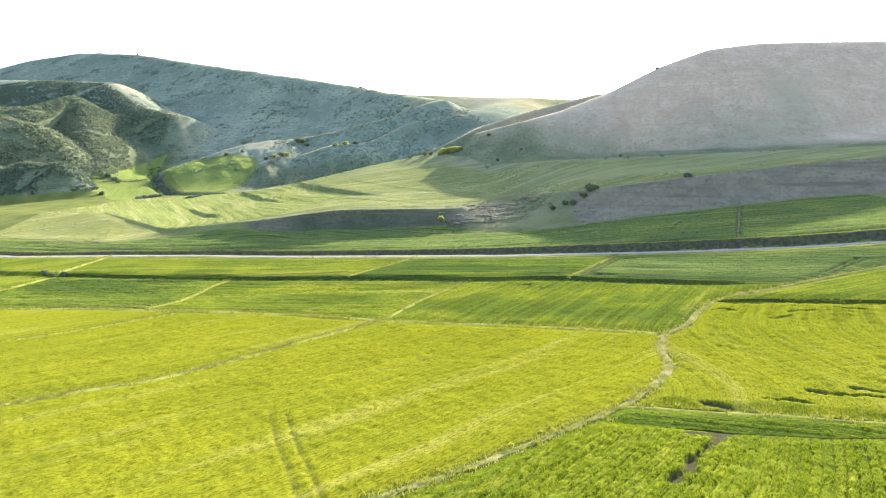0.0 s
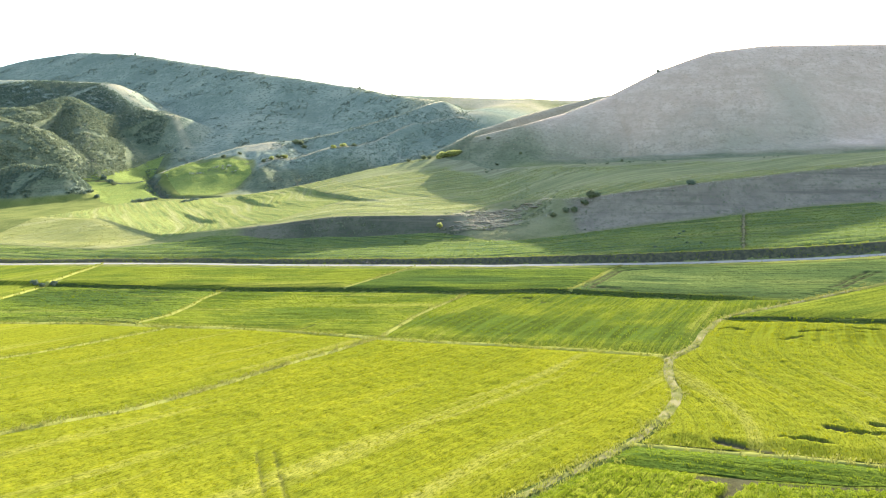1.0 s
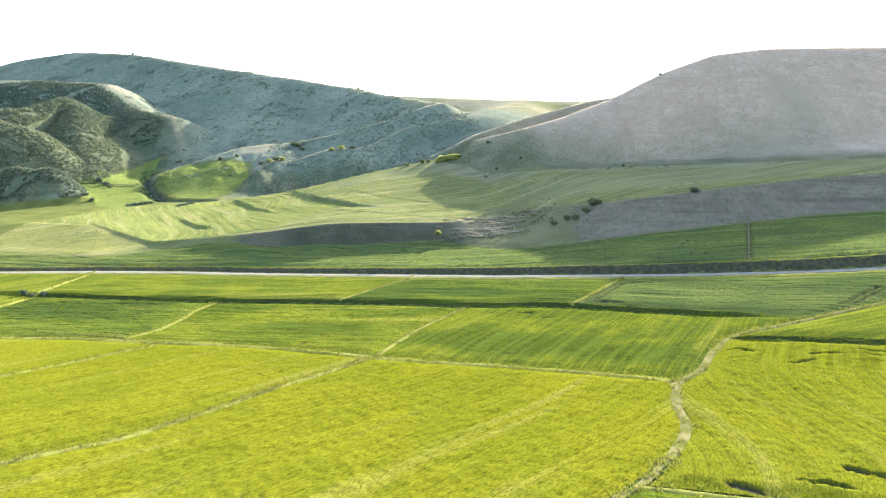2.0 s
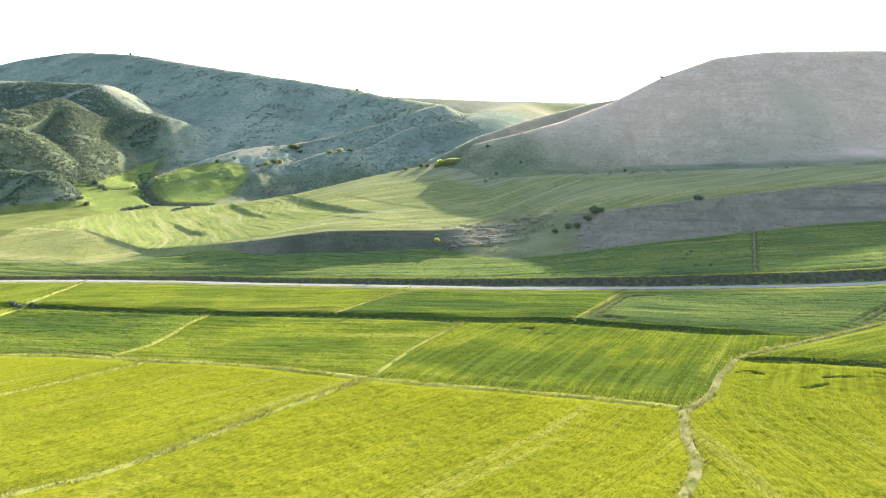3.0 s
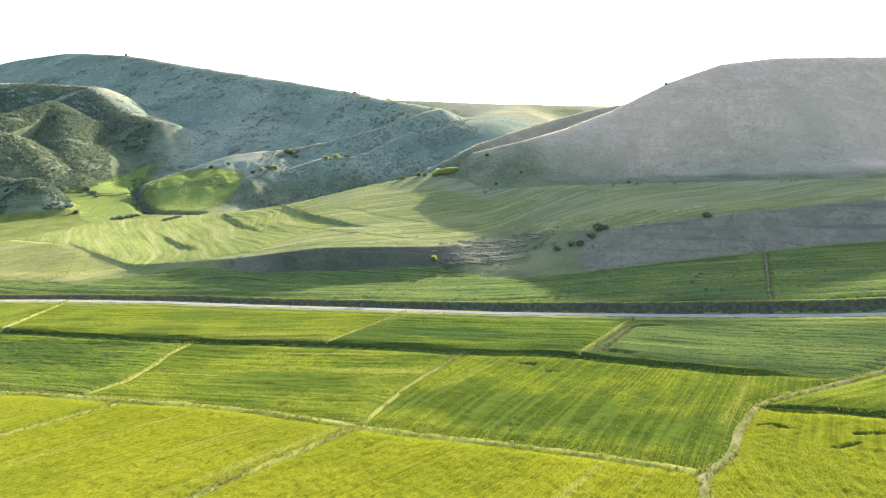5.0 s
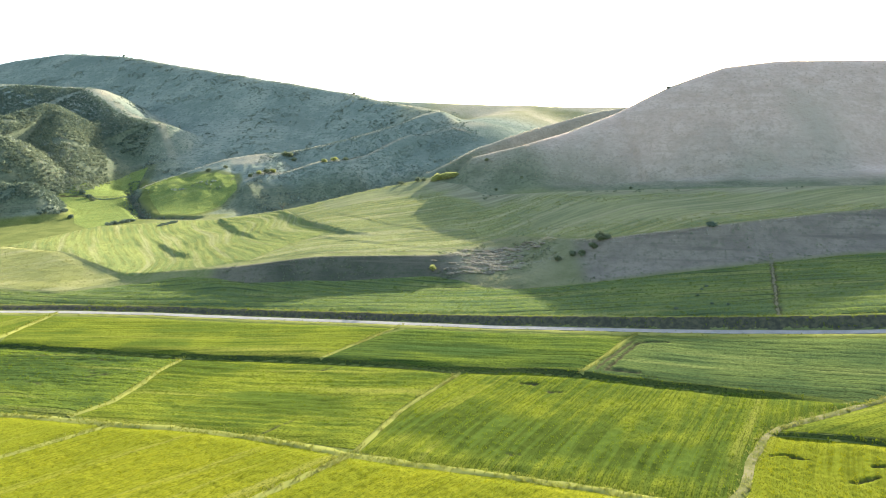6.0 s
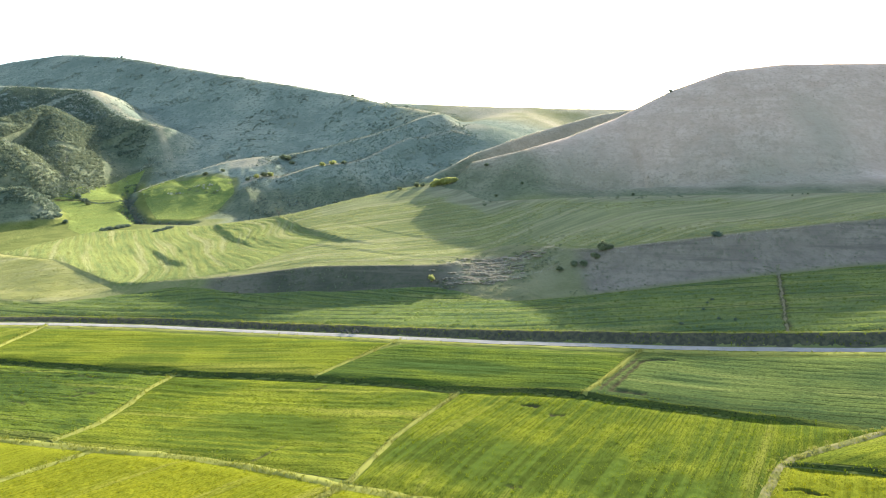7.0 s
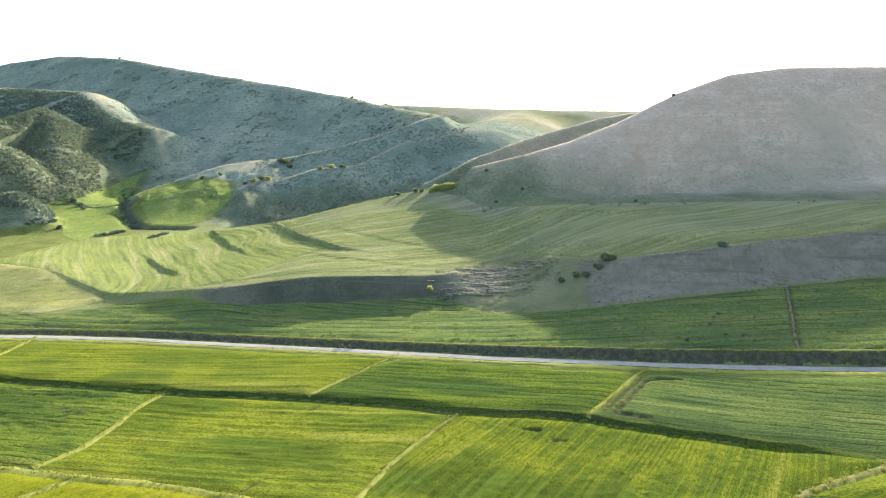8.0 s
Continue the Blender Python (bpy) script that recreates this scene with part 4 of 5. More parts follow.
dyke("grassy_dyke", DYKE_BL, 2.0, 0.14, "pale grassy dyke crossing the valley fields", 8.0, 0.42, M_VERGE, 63)
dyke("grassy_dyke", DYKE_C, 1.7, 0.16, "uneven grassy dyke with dry tufts", 16.0, 0.45, M_STRAW, 64)
dyke("grassy_dyke", DYKE_D, 0.9, 0.16, "narrow dry-grass strip between two plots", 7.0, 0.4, M_STRAW, 65)
dyke("grassy_dyke", DYKE_E, 1.6, 0.2, "broad weedy strip between two plots", 5.0, 0.5, M_VERGE, 66)
dyke("grassy_dyke", DYKE_F, 1.0, 0.16, "narrow dry-grass strip running up to the road", 7.0, 0.4, M_STRAW, 67)
dyke("grassy_dyke", DYKE_G, 1.0, 0.16, "narrow dry-grass strip running up to the road", 7.0, 0.4, M_STRAW, 68)
dyke("grassy_dyke", DYKE_H, 1.6, 0.35, "weedy boundary strip leading to the road", 5.0, 0.6, M_VERGE, 69)
dyke("grassy_dyke", DYKE_Q, 1.1, 0.15, "pale grassy strip between two grain fields", 6.0, 0.4, M_STRAW, 70)
dyke("grassy_dyke", DYKE_R, 0.9, 0.15, "grassy terrace bank above the grain", 4.0, 0.4, M_BLADE_GREEN, 71, M_BANK_SHADE)
dyke("footpath", FOOTPATH, 1.35, 0.14, "pale trodden footpath with dry grass edges", 9.0, 0.34, M_STRAW, 72, M_PATH, 0.46)
dyke("grassy_dyke", FOOTPATH[12:20], 3.0, 0.10, "rank grassy bank along the trodden footpath", 14.0, 0.42, M_VERGE, 77, M_BANK_SHADE, 0.4)
dyke("road_verge", verge(-200, 105, -2.0, 46), 1.6, 0.12, "low grass verge along the gravel road", 3.0, 0.3, M_VERGE, 73)
dyke("road_bank", verge(-200, 105, 3.4, 46), 2.8, 0.2, "dark weedy bank beside the gravel road", 4.0, 0.4, M_BLADE_GREEN, 74, M_SOIL)
dyke("field_edge", verge(-200, 105, 4.9, 46), 0.9, 0.12, "lit grass edge above the road bank", 4.0, 0.4, M_VERGE, 75)
dyke("field_track", ((56.6, 139), (59, 144.5), (62.5, 151.5), (66, 159), (70, 167.3), (72.7, 173), (74.2, 176.5)), 1.0, 0.08, "pale trodden track climbing to the scarp", 2.0, 0.2, M_BLADE_GREEN, 76, M_TRACK, 0.5)


# ---- shrubs and trees ----
def leaf_cloud(name, centres, radii, per, leaf, mat, seed, squash=0.75):
    """Many small leaf clumps round the centres, thinner inside, with an uneven outline, in one mesh."""
    rng = np.random.default_rng(seed)
    centres, radii = np.asarray(centres, float), np.asarray(radii, float)
    n = len(centres) * per
    c, r = np.repeat(centres, per, 0), np.repeat(radii, per)
    d = rng.normal(0, 1, (n, 3))
    d /= np.linalg.norm(d, axis=1)[:, None]
    reach = (rng.uniform(0.35, 1.0, n) + 0.35 * rng.uniform(0, 1, n) ** 4) * r
    p = c + d * reach[:, None] * np.array([1, 1, squash])
    size = (leaf * rng.uniform(0.6, 1.4, n))[:, None]
    a = rng.normal(0, 1, (n, 3))
    a /= np.linalg.norm(a, axis=1)[:, None]
    b = np.cross(a, d + 0.4 * rng.normal(0, 1, (n, 3)))
    b /= np.maximum(np.linalg.norm(b, axis=1), 1e-6)[:, None]
    v = np.stack([p - a * size, p + b * size * 0.7, p + a * size, p - b * size * 0.7], 1).reshape(-1, 3)
    return new(name, mesh_from(name, v, np.arange(4 * n).reshape(-1, 4), mat, False))


def stem(bm, a, b, r0, r1, sides=6):
    a, b = Vector(a), Vector(b)
    q = (b - a).to_track_quat("Z", "Y")
    rings = []
    for p, r in ((a, r0), (a.lerp(b, 0.5) + q @ Vector((0.15 * r0, 0.1 * r0, 0)), 0.5 * (r0 + r1)), (b, r1)):
        rings.append([bm.verts.new(p + q @ Vector((r * math.cos(2 * math.pi * k / sides), r * math.sin(2 * math.pi * k / sides), 0))) for k in range(sides)])
    for lo, hi in zip(rings, rings[1:]):
        for k in range(sides):
            bm.faces.new((lo[k], lo[(k + 1) % sides], hi[(k + 1) % sides], hi[k]))


def part(name, bm, mat, parent, label=""):
    me = bpy.data.meshes.new(name)
    bm.normal_update()
    bm.to_mesh(me)
    bm.free()
    me.materials.append(mat)
    ob = new(name, me)
    ob.parent = parent
    return tagged(ob, label)


def thing(name, x, y, z, label, category, group="", turn=0.0):
    ob = new(name)
    ob.matrix_world = pose(x, y, z, 0, 0, turn)
    return tagged(ob, label, category, group)


def shrub(name, x, y, wide, high, mat, label, seed, leaf=0.28, per=160, lobes=6, group=""):
    """Several stems from one root and a ragged crown of lobes."""
    rng = random.Random(seed)
    z = float(land(np.array([float(x)]), np.array([float(y)]))[0][0])
    root = thing(name, x, y, z, label, "shrub", group)
    bm, tops = bmesh.new(), []
    for k in range(lobes):
        a = 2 * math.pi * (k + rng.random()) / lobes
        far = wide * 0.5 * rng.uniform(0.25, 0.75)
        top = (math.cos(a) * far, math.sin(a) * far * 0.8, high * rng.uniform(0.28, 0.75))
        stem(bm, (0.1 * top[0], 0.1 * top[1], -0.2), top, 0.05 * high ** 0.5 + 0.02, 0.02)
        tops.append(top)
    tops.append((0, 0, high * 0.7))
    tops.append((0.1 * wide, 0, high * 0.3))
    part("stems", bm, M_BARK, root, "grey-brown woody stems")
    radii = [wide * rng.uniform(0.13, 0.36) for _ in tops]
    radii = [max(r, 0.2 * high) for r in radii]
    crown = leaf_cloud("crown", tops, radii, per, leaf, mat, seed)
    crown.parent = root
    return root


def bare_tree(x, y, high, label, seed):
    rng = random.Random(seed)
    z = float(land(np.array([float(x)]), np.array([float(y)]))[0][0])
    root = thing("small_tree", x, y, z, label, "tree")
    bm = bmesh.new()
    stem(bm, (0, 0, -0.3), (0.15, 0, high * 0.45), 0.14, 0.09)
    part("trunk", bm, M_BARK, root)
    limbs, tips = bmesh.new(), []
    for k in range(11):
        a, h = rng.uniform(0, 6.28), rng.uniform(0.35, 0.5) * high
        tip = Vector((0.15 + math.cos(a) * high * 0.3, math.sin(a) * high * 0.3, h + high * rng.uniform(0.2, 0.5)))
        stem(limbs, (0.13, 0, h), tip, 0.05, 0.02, 5)
        for _ in range(3):
            end = tip + Vector((rng.uniform(-0.5, 0.5), rng.uniform(-0.5, 0.5), rng.uniform(0.1, 0.6)))
            stem(limbs, tip.lerp(Vector((0.13, 0, h)), rng.uniform(0, 0.4)), end, 0.025, 0.01, 4)
            tips.append(tuple(end))
    part("limbs", limbs, M_BARK, root)
    crown = leaf_cloud("crown", tips, [0.32] * len(tips), 5, 0.09, M_LEAF_OLIVE, seed)
    crown.parent = root
    tagged(crown, "thin opening leaves")
    return root


THICKET = "yellow-green spring thicket on the crest of the slope"
for k, (x, y, w, h) in enumerate(((-16.6, 286.0, 3.4, 2.2), (-14.6, 286.5, 3.8, 2.9), (-12.6, 286.0, 4.0, 3.1), (-10.6, 286.4, 4.0, 2.9), (-8.6, 285.8, 3.6, 2.6), (-7.2, 285.6, 2.4, 1.7))):
    shrub("thicket_shrub", x, y, w, h, M_LEAF_YELLOW, THICKET, 100 + k, 0.26, 130, 8, "thicket on the crest")
for k, (x, y, w, h) in enumerate(((-23.8, 288.8, 3.2, 2.0), (-21, 288.5, 2.4, 1.5), (-31.1, 288.2, 2.2, 1.4), (6.2, 284.8, 1.6, 1.2), (9, 266, 1.2, 0.9), (20, 270.8, 1.3, 0.9), (58.8, 249.7, 1.3, 0.9))):
    shrub("low_shrub", x, y, w, h, M_LEAF_OLIVE, "low olive-green shrub on the grassy slope", 110 + k, 0.24, 90, 5, "shrubs on the slope")
for k, (x, y, w, h) in enumerate(((31.4, 186.2, 3.2, 2.4), (29.6, 185.6, 2.4, 1.6), (33.2, 185.8, 2.0, 1.2), (26.4, 186, 2.2, 1.3), (24.0, 187.2, 2.0, 1.1))):
    shrub("scarp_bush", x, y, w, h, M_LEAF_OLIVE, "ragged grey-green bush on the scarp edge", 120 + k, 0.26, 190, 7, "bushes on the scarp")
shrub("scarp_bush", 20.1, 187.5, 2.2, 1.5, M_LEAF_OLIVE, "lone grey-green bush at the scarp edge", 126, 0.22, 120, 5)
shrub("pale_shrub", -15.7, 194.2, 2.3, 2.0, M_LEAF_YELLOW, "pale yellowish shrub on the shaded scarp face", 127, 0.18, 130, 5)
shrub("brow_shrub", 61.5, 184.3, 3.6, 1.0, M_LEAF_DARK, "flat dark shrub on the scarp brow", 128, 0.22, 90, 5)
bare_tree(-82, 279.5, 4.2, "small thin-leaved tree above the old terrace", 130)
shrub("skyline_shrub", -95, 594, 2.8, 2.1, M_LEAF_DARK, "dark shrub standing out on the skyline", 131, 0.45, 90, 5)
shrub("skyline_shrub", -391, 764, 2.8, 2.1, M_LEAF_DARK, "dark shrub standing out on the skyline", 132, 0.45, 90, 5)
shrub("skyline_shrub", 90.0, 302.5, 2.2, 0.9, M_LEAF_DARK, "small dark shrub on the steep hill's skyline", 133, 0.25, 90, 5)
for k, (x, y, w, h) in enumerate(((9.2, 75.1, 0.35, 0.5), (14.4, 84.6, 0.25, 0.4), (16.7, 84, 0.25, 0.4), (-29.2, 66.5, 0.25, 0.5))):
    shrub("weed_clump", x, y, w, h, M_LEAF_DARK, "dark weed clump standing out of the grain", 170 + k, 0.07, 40, 4, "weeds in the grain")
for k, (x, y) in enumerate(((50.5, 160), (48.8, 158.6), (46.5, 155), (39, 148.5), (50, 147.5), (47.2, 149))):
    shrub("field_weed", x, y, 0.9, 0.9, M_LEAF_DARK, "small dark weed in the shaded strip", 190 + k, 0.12, 40, 4, "weeds in the shaded strip")
for k, (x, y, w, h) in enumerate(((-124, 157, 2.4, 1.6), (-121, 155.5, 2.0, 1.3), (-118.5, 156.5, 1.8, 1.1))):
    shrub("hedge_shrub", x, y, w, h, M_LEAF_DARK, "dark hedge shrub where two dykes meet", 140 + k, 0.16, 110, 5, "shrubs where the dykes meet")
for k, (x, y, w, h, m) in enumerate(((-126, 395, 3.5, 2.6, M_LEAF_YELLOW), (-122, 397, 4, 2.6, M_LEAF_OLIVE), (-130, 391, 3, 2.0, M_LEAF_OLIVE), (-118, 398.5, 3.5, 2.2, M_LEAF_YELLOW), (-118, 429, 5, 2.6, M_LEAF_OLIVE), (-114, 427, 5, 2.6, M_LEAF_OLIVE), (-111, 423, 4, 2.2, M_LEAF_OLIVE), (-86, 396.5, 4, 1.8, M_LEAF_YELLOW), (-80, 397, 5, 2.0, M_LEAF_YELLOW), (-73, 397.5, 4, 1.8, M_LEAF_OLIVE), (-229, 391, 4, 2.4, M_LEAF_DARK), (-224, 385, 3, 1.8, M_LEAF_OLIVE), (-236, 395, 4, 2.2, M_LEAF_DARK), (-208, 331, 3.5, 2.0, M_LEAF_DARK), (-202, 326, 3, 1.6, M_LEAF_DARK), (-160, 402, 3, 1.8, M_LEAF_OLIVE), (-150, 406, 3, 1.8, M_LEAF_OLIVE))):
    kind_label = {M_LEAF_YELLOW: "yellow-green shrub beside the gully", M_LEAF_OLIVE: "olive-green shrub beside the gully", M_LEAF_DARK: "dark shrub at the meadow's edge"}[m]
    shrub("gully_shrub", x, y, w, h, m, kind_label, 150 + k, 0.34, 80, 5, "shrubs of the gully")


for k, (x, y, w, h) in enumerate(((-170, 303, 3.6, 0.9), (-168.4, 305.5, 3.8, 1.2), (-167, 308.5, 3.6, 1.0), (-165.8, 311.5, 3.8, 1.2), (-165, 315, 3.4, 0.9), (-141.5, 293.5, 3.0, 0.8), (-140.6, 296, 3.4, 1.0), (-139.6, 299, 3.4, 1.0), (-138.6, 302, 3.0, 0.8))):
    shrub("bank_shrub", x, y, w, h, M_LEAF_DARK, "low dark shrub on the bank below the meadow", 220 + k, 0.26, 90, 6, "shrubs below the meadow")


def scatter(count, box, seed, test):
    """Random places in a box for which test(x, y, height, hill) holds."""
    rng = np.random.default_rng(seed)
    x, y = rng.uniform(box[0], box[1], count), rng.uniform(box[2], box[3], count)
    z, hill = land(x, y)
    keep = test(x, y, z, hill)
    return x[keep], y[keep], z[keep]


def hillside(name, places, mat, label, size, leaf, per, seed):
    x, y, z = places
    rng = np.random.default_rng(seed)
    r = size * rng.uniform(0.5, 1.5, len(x))
    ob = leaf_cloud(name, np.stack([x, y, z + 0.45 * r], -1), r, per, leaf, mat, seed, 0.7)
    return tagged(ob, label, "scrub", kind="stuff")


patchy = lambda x, y, size, seed, level: fractal(x, y, size, 3, seed) > level
hillside("hillside_scrub", scatter(60000, (-640, 0, 330, 800), 201, lambda x, y, z, hl: (hl > 0.7) & patchy(x, y, 40, 71, -0.05) & patchy(x, 2 * y, 11, 79, 0.25) & (z > 12)), M_LEAF_SAGE, "low grey-green scrub covering the long hill", 0.8, 0.42, 9, 301)
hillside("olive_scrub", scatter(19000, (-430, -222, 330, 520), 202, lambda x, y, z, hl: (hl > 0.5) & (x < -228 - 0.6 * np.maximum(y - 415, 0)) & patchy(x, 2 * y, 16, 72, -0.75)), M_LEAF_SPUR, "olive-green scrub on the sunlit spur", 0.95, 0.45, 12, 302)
# Dense dark leaves added to deepen the shade of the upper spur's face.
hillside("spur_shade_scrub", scatter(16000, (-500, -240, 480, 600), 210, lambda x, y, z, hl: (hl > 0.6) & (y < np.interp(x, (-476, -382, -325, -277, -239), (632, 592, 572, 532, 506))) & patchy(x, 2 * y, 20, 80, -0.9)), M_LEAF_DARK, "dark scrub added as shade on the face of the upper spur", 0.9, 0.45, 10, 310)
hillside("steep_hill_scrub", scatter(2600, (-10, 220, 215, 312), 203, lambda x, y, z, hl: (hl > 0.5) & patchy(x, y, 60, 73, 0.0)), M_LEAF_DRY, "sparse low scrub on the steep dry hill", 0.28, 0.16, 8, 303)
hillside("scarp_weeds", scatter(5000, (-80, 120, 160, 205), 204, lambda x, y, z, hl: (y > along("toe_y", x)) & (y < along("brow_y", x) + 1) & patchy(x, y, 7, 74, 0.3)), M_LEAF_OLIVE, "dry weeds on the scarp face", 0.28, 0.14, 8, 304)
hillside("brook_scrub", scatter(5000, (-235, -135, 322, 445), 205, lambda x, y, z, hl: beside(x, y, BROOK)[0] < 4.0), M_LEAF_DARK, "dark scrub lining the brook", 0.5, 0.28, 12, 305)


hillside("knoll_scrub", scatter(5200, (-320, -203, 312, 356), 206, lambda x, y, z, hl: (hl > 0.3) & patchy(x, y, 14, 75, -0.35)), M_LEAF_DARK, "dense dark scrub covering the knoll", 0.85, 0.4, 10, 306)
hillside("meadow_hedge", scatter(2400, (-253, -205, 380, 400), 211, lambda x, y, z, hl: np.abs(y - np.interp(x, (-252, -234, -208), (390.5, 394, 385))) < 1.0), M_LEAF_DARK, "thin dark hedge crossing the meadow", 0.5, 0.24, 12, 311)
foot_y = lambda x: np.interp(x, *FOOT)
hillside("foot_bushes", scatter(2600, (0, 180, 190, 290), 207, lambda x, y, z, hl: (np.abs(y - foot_y(x) - 1.5) < 2.6) & patchy(x, y, 9, 76, 0.35)), M_LEAF_OLIVE, "small bushes along the foot of the steep hill", 0.45, 0.22, 12, 307)


M_LEAF_GULLY = leaf_material("grey_green_gully_leaves", (0.125, 0.158, 0.118), (0.18, 0.21, 0.155), 0.3)
hillside("gully_scrub", scatter(7000, (-132, 10, 335, 450), 208, lambda x, y, z, hl: (hl > 0.4) & (z > 8) & patchy(x, y, 22, 77, -0.15)), M_LEAF_GULLY, "dark scrub on the shaded gully slopes", 0.42, 0.24, 8, 308)


# pale standing grass, added for the crests' lit rims; the sun shines through it
M_RIM = leaf_material("bleached_rim_grass", (0.27, 0.26, 0.19), (0.42, 0.40, 0.31), 0.5)


def crest_grass(line, step_length, across, tall, wide, label, seed):
    px, py, nx, ny, s = trace(line, step_length)
    rng = np.random.default_rng(seed)
    off = rng.normal(0, across, len(px))
    x, y = px + nx * off, py + ny * off
    keep = rng.uniform(-0.6, 1.0, len(x)) < fractal(x, y, 14, 3, seed)
    x, y = x[keep], y[keep]
    return tagged(tufts("crest_grass", x, y, land(x, y)[0] - 0.05, M_RIM, tall, 0.3, 4, wide, seed, 0.5), label, "grass", kind="stuff")


for k, (crest, gap, across, tall) in enumerate((("shoulder", 0.10, 0.7, 0.5), ("middle_spur", 0.12, 1.2, 0.6), ("dark_spur", 0.12, 0.9, 0.6), ("gully_rib", 0.12, 0.8, 0.5), ("upper_spur", 0.12, 3.5, 0.6), ("scrub_spur", 0.2, 2.0, 0.5), ("fore_spur", 0.2, 1.5, 0.5), ("long_hill", 0.18, 1.5, 0.8))):
    crest_grass([q[:2] for q in RIDGES[crest][3]], gap, across, tall, 0.2, "pale standing grass added as the lit rim of a crest", 400 + k)
crest_grass([(45, 298.5), (66, 306.5), (80, 305.5), (92, 299.5), (116, 311), (140, 311), (206, 311)], 0.12, 0.8, 0.4, 0.16, "pale standing grass added as the steep hill's lit rim", 420)
crest_grass([(x, float(along("brow_y", x)) - 0.3) for x in range(20, 121, 4)], 0.10, 0.35, 0.35, 0.12, "pale grass added as the lit rim of the scarp brow", 421)


# ---- the eroded end of the scarp ----
M_CLOD = plain_material("dry_tan_earth", (0.17, 0.148, 0.105), (0.27, 0.238, 0.17), 0.95, 0.0, 1.5, 0.0)


def clods(count, seed):
    """Lumps of slumped earth lying in ragged ledges, each a flattened, dented block."""
    rng = np.random.default_rng(seed)
    bm = bmesh.new()
    for _ in range(count):
        ledge = rng.integers(0, 7)
        x = rng.normal(2 + 1.2 * (ledge - 3), 5.0)
        y = 192 + 2.4 * ledge - 0.12 * x + rng.normal(0, 0.5)
        z = float(land(np.array([x]), np.array([y]))[0][0])
        wide, deep, high = rng.uniform(0.4, 2.2), rng.uniform(0.3, 0.8), rng.uniform(0.1, 0.32)
        made = bmesh.ops.create_icosphere(bm, subdivisions=1, radius=1.0)["verts"]
        turn = rng.uniform(-0.4, 0.4)
        for v in made:
            dent = 1 + rng.uniform(-0.28, 0.2)
            a, b = v.co.x * wide * dent, v.co.y * deep * dent
            v.co = Vector((x + a * math.cos(turn) - b * math.sin(turn), y + a * math.sin(turn) + b * math.cos(turn), z + v.co.z * high * dent))
    me = bpy.data.meshes.new("earth_clods")
    bm.to_mesh(me)
    bm.free()
    me.materials.append(M_CLOD)
    return tagged(new("earth_clods", me), "pale slumped earth lying in ragged ledges", "earth", kind="stuff")


clods(420, 501)
for k, (y0, fall) in enumerate(((193.5, -0.15), (197.5, -0.12), (201.5, -0.1), (205.5, -0.2))):
    crest_grass([(x, y0 + fall * x) for x in range(-12, 22, 3)], 0.05, 0.7, 0.4, 0.12, "bleached grass on the eroded bank", 430 + k)
hillside("bank_weeds", scatter(1400, (-14, 26, 188, 212), 209, lambda x, y, z, hl: patchy(x, 3 * y, 6, 78, 0.55)), M_LEAF_OLIVE, "dark weeds on the eroded bank", 0.4, 0.16, 10, 309)


# ---- the parked motorcycles ----
M_TYRE = plain_material("black_rubber", (0.02, 0.02, 0.02), (0.03, 0.03, 0.03), 0.9, 0.0, 20.0, 0.1)
M_STEEL = plain_material("dull_steel", (0.05, 0.05, 0.052), (0.09, 0.09, 0.09), 0.6, 0.2, 20.0, 0.15)
M_PAINT = plain_material("dark_paint", (0.02, 0.022, 0.03), (0.03, 0.03, 0.04), 0.55, 0.0, 20.0, 0.25)
M_SEAT = plain_material("black_vinyl", (0.02, 0.02, 0.022), (0.03, 0.03, 0.03), 0.8, 0.0, 20.0, 0.2)


def ring(bm, centre, major, minor, sides=24, tube=8):
    rows = []
    for k in range(sides):
        a = 2 * math.pi * k / sides
        rows.append([bm.verts.new((centre[0] + math.cos(a) * (major + minor * math.cos(b)), centre[1] + minor * math.sin(b), centre[2] + math.sin(a) * (major + minor * math.cos(b)))) for b in (2 * math.pi * j / tube for j in range(tube))])
    for k in range(sides):
        for j in range(tube):
            bm.faces.new((rows[k][j], rows[(k + 1) % sides][j], rows[(k + 1) % sides][(j + 1) % tube], rows[k][(j + 1) % tube]))


def blob(bm, centre, size, taper=0.0):
    made = bmesh.ops.create_uvsphere(bm, u_segments=12, v_segments=8, radius=1.0)["verts"]
    for v in made:
        k = 1 - taper * v.co.x
        v.co = Vector((centre[0] + v.co.x * size[0], centre[1] + v.co.y * size[1] * k, centre[2] + v.co.z * size[2] * k))


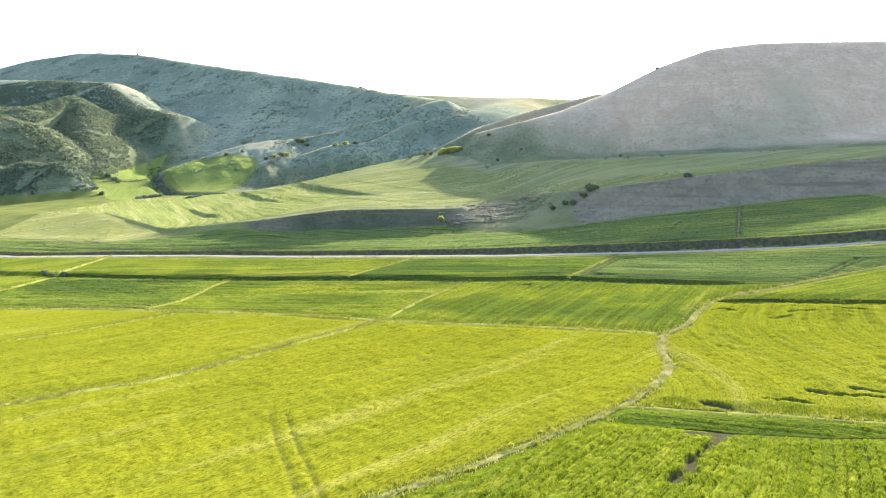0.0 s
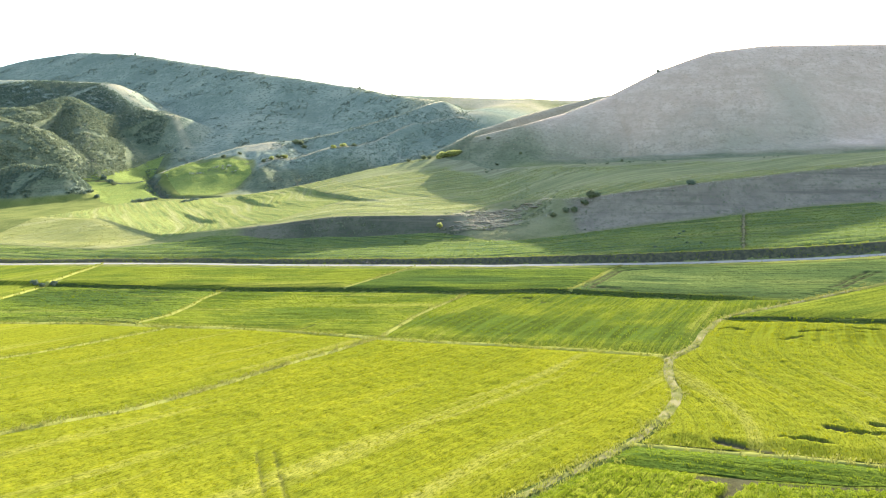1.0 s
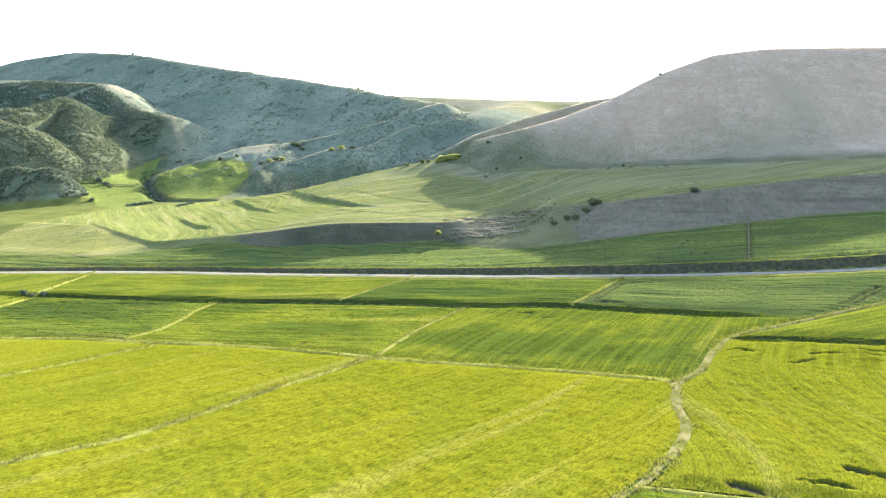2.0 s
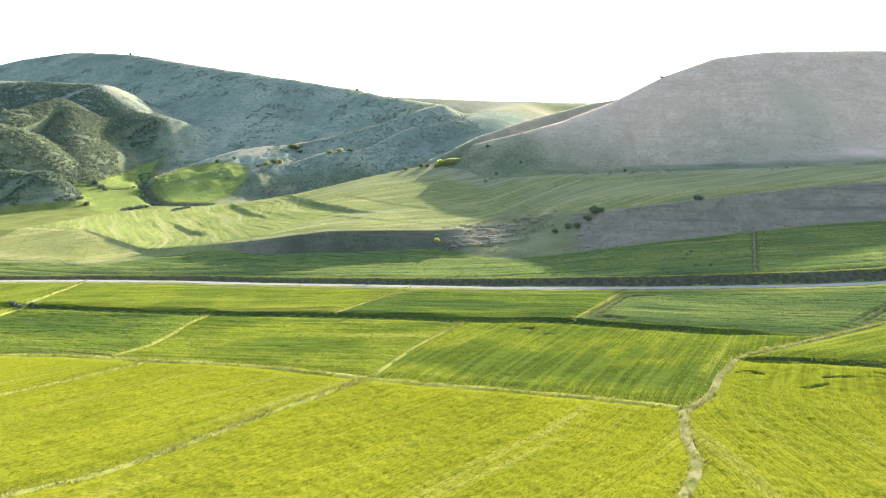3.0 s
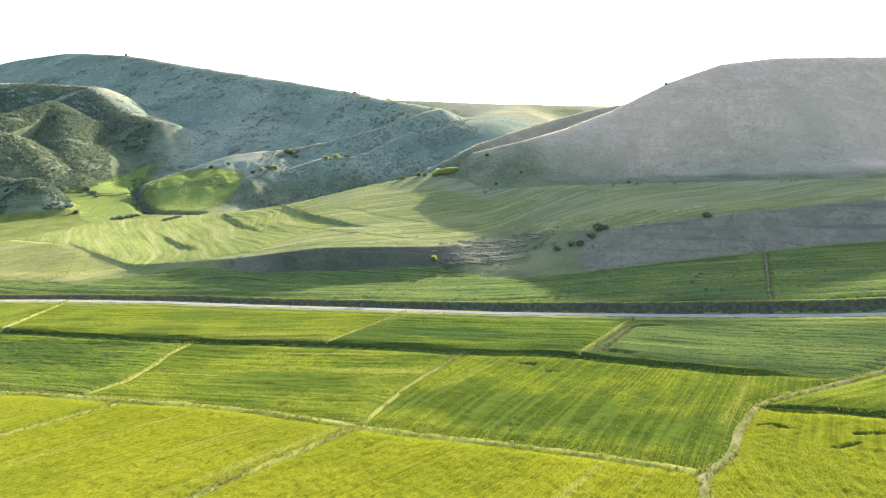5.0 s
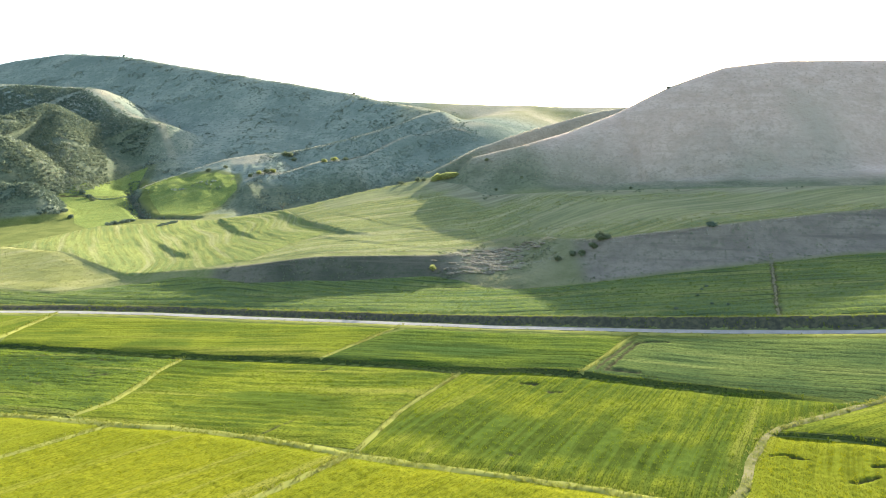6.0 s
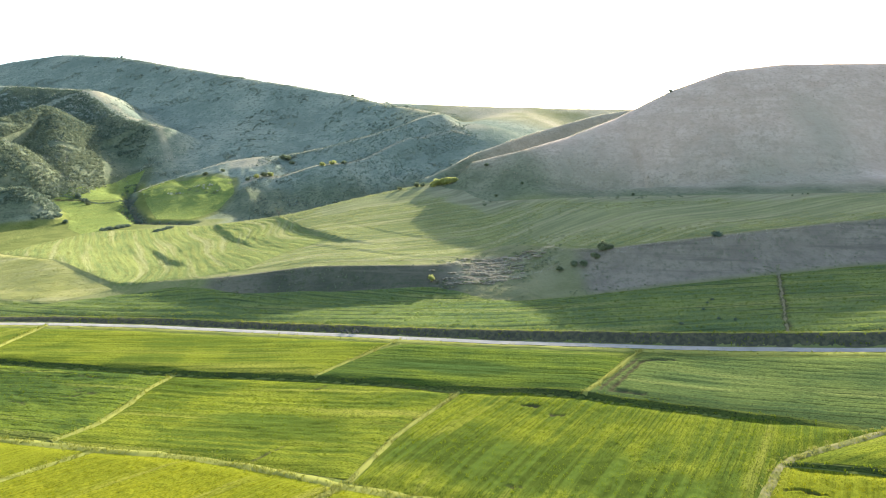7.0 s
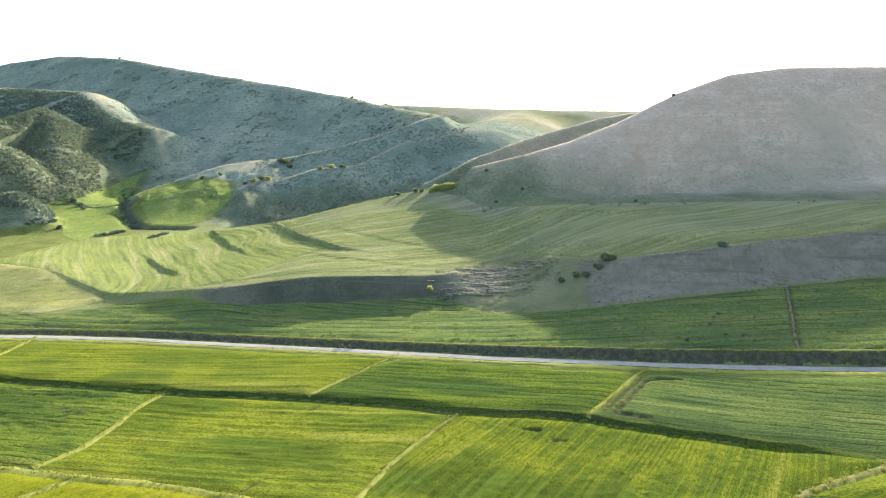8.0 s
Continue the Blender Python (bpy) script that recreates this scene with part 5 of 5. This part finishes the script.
def motorcycle(x, y, turn, label):
    z = float(land(np.array([float(x)]), np.array([float(y)]))[0][0]) + 0.03
    bike = thing("motorcycle", x, y, z, label, "motorcycle", "parked motorcycles", turn)
    for at in (-0.68, 0.70):
        bm = bmesh.new()
        ring(bm, (at, 0, 0.31), 0.26, 0.055)
        wheel = part("wheel", bm, M_TYRE, bike, "black rubber tyre on a spoked rim")
        bm = bmesh.new()
        ring(bm, (at, 0, 0.31), 0.20, 0.02, 20, 6)
        for k in range(8):
            a = math.pi * k / 4
            stem(bm, (at, 0, 0.31), (at + 0.2 * math.cos(a), 0, 0.31 + 0.2 * math.sin(a)), 0.012, 0.008, 4)
        part("rim", bm, M_STEEL, wheel)
        bm = bmesh.new()
        for k in range(9):
            a0, a1 = radians(20 + 15 * k), radians(35 + 15 * k)
            q = [bm.verts.new((at + 0.36 * math.cos(a), s, 0.31 + 0.36 * math.sin(a))) for a in (a0, a1) for s in (-0.07, 0.07)]
            bm.faces.new((q[0], q[2], q[3], q[1]))
        bmesh.ops.solidify(bm, geom=bm.faces[:], thickness=0.01)
        part("mudguard", bm, M_PAINT, bike)
    bm = bmesh.new()
    blob(bm, (0.18, 0, 0.80), (0.30, 0.15, 0.14), 0.2)
    part("fuel_tank", bm, M_PAINT, bike, "dark painted fuel tank")
    bm = bmesh.new()
    blob(bm, (-0.34, 0, 0.80), (0.40, 0.14, 0.075))
    part("seat", bm, M_SEAT, bike, "black vinyl seat")
    bm = bmesh.new()
    blob(bm, (0.05, 0, 0.45), (0.22, 0.16, 0.18))
    part("engine", bm, M_STEEL, bike)
    bm = bmesh.new()
    for a, b in (((0.45, 0, 0.85), (0.05, 0, 0.28)), ((0.05, 0, 0.28), (-0.68, 0, 0.31)), ((-0.68, 0, 0.31), (-0.35, 0, 0.75)), ((-0.35, 0, 0.75), (0.45, 0, 0.85))):
        stem(bm, a, b, 0.025, 0.025)
    part("frame", bm, M_PAINT, bike)
    bm = bmesh.new()
    for s in (-0.09, 0.09):
        stem(bm, (0.70, s, 0.31), (0.46, s, 0.98), 0.025, 0.03)
    part("fork", bm, M_STEEL, bike)
    bm = bmesh.new()
    stem(bm, (0.44, 0, 1.0), (0.36, 0.36, 1.06), 0.015, 0.018)
    stem(bm, (0.44, 0, 1.0), (0.36, -0.36, 1.06), 0.015, 0.018)
    part("handlebar", bm, M_STEEL, bike)
    bm = bmesh.new()
    blob(bm, (0.56, 0, 0.88), (0.07, 0.09, 0.09))
    part("headlight", bm, M_STEEL, bike)
    bm = bmesh.new()
    stem(bm, (0.05, -0.16, 0.30), (-0.75, -0.18, 0.40), 0.035, 0.045)
    part("exhaust", bm, M_STEEL, bike)
    bm = bmesh.new()
    stem(bm, (0.0, 0.1, 0.3), (-0.05, 0.28, 0.0), 0.014, 0.014)
    part("side_stand", bm, M_STEEL, bike)
    return bike


motorcycle(-36.0, float(road_line(-36.0)) + 1.3, -17, "dark motorcycle parked at the edge of the gravel road")
motorcycle(-33.4, float(road_line(-33.4)) + 1.5, -12, "dark motorcycle parked at the edge of the gravel road")
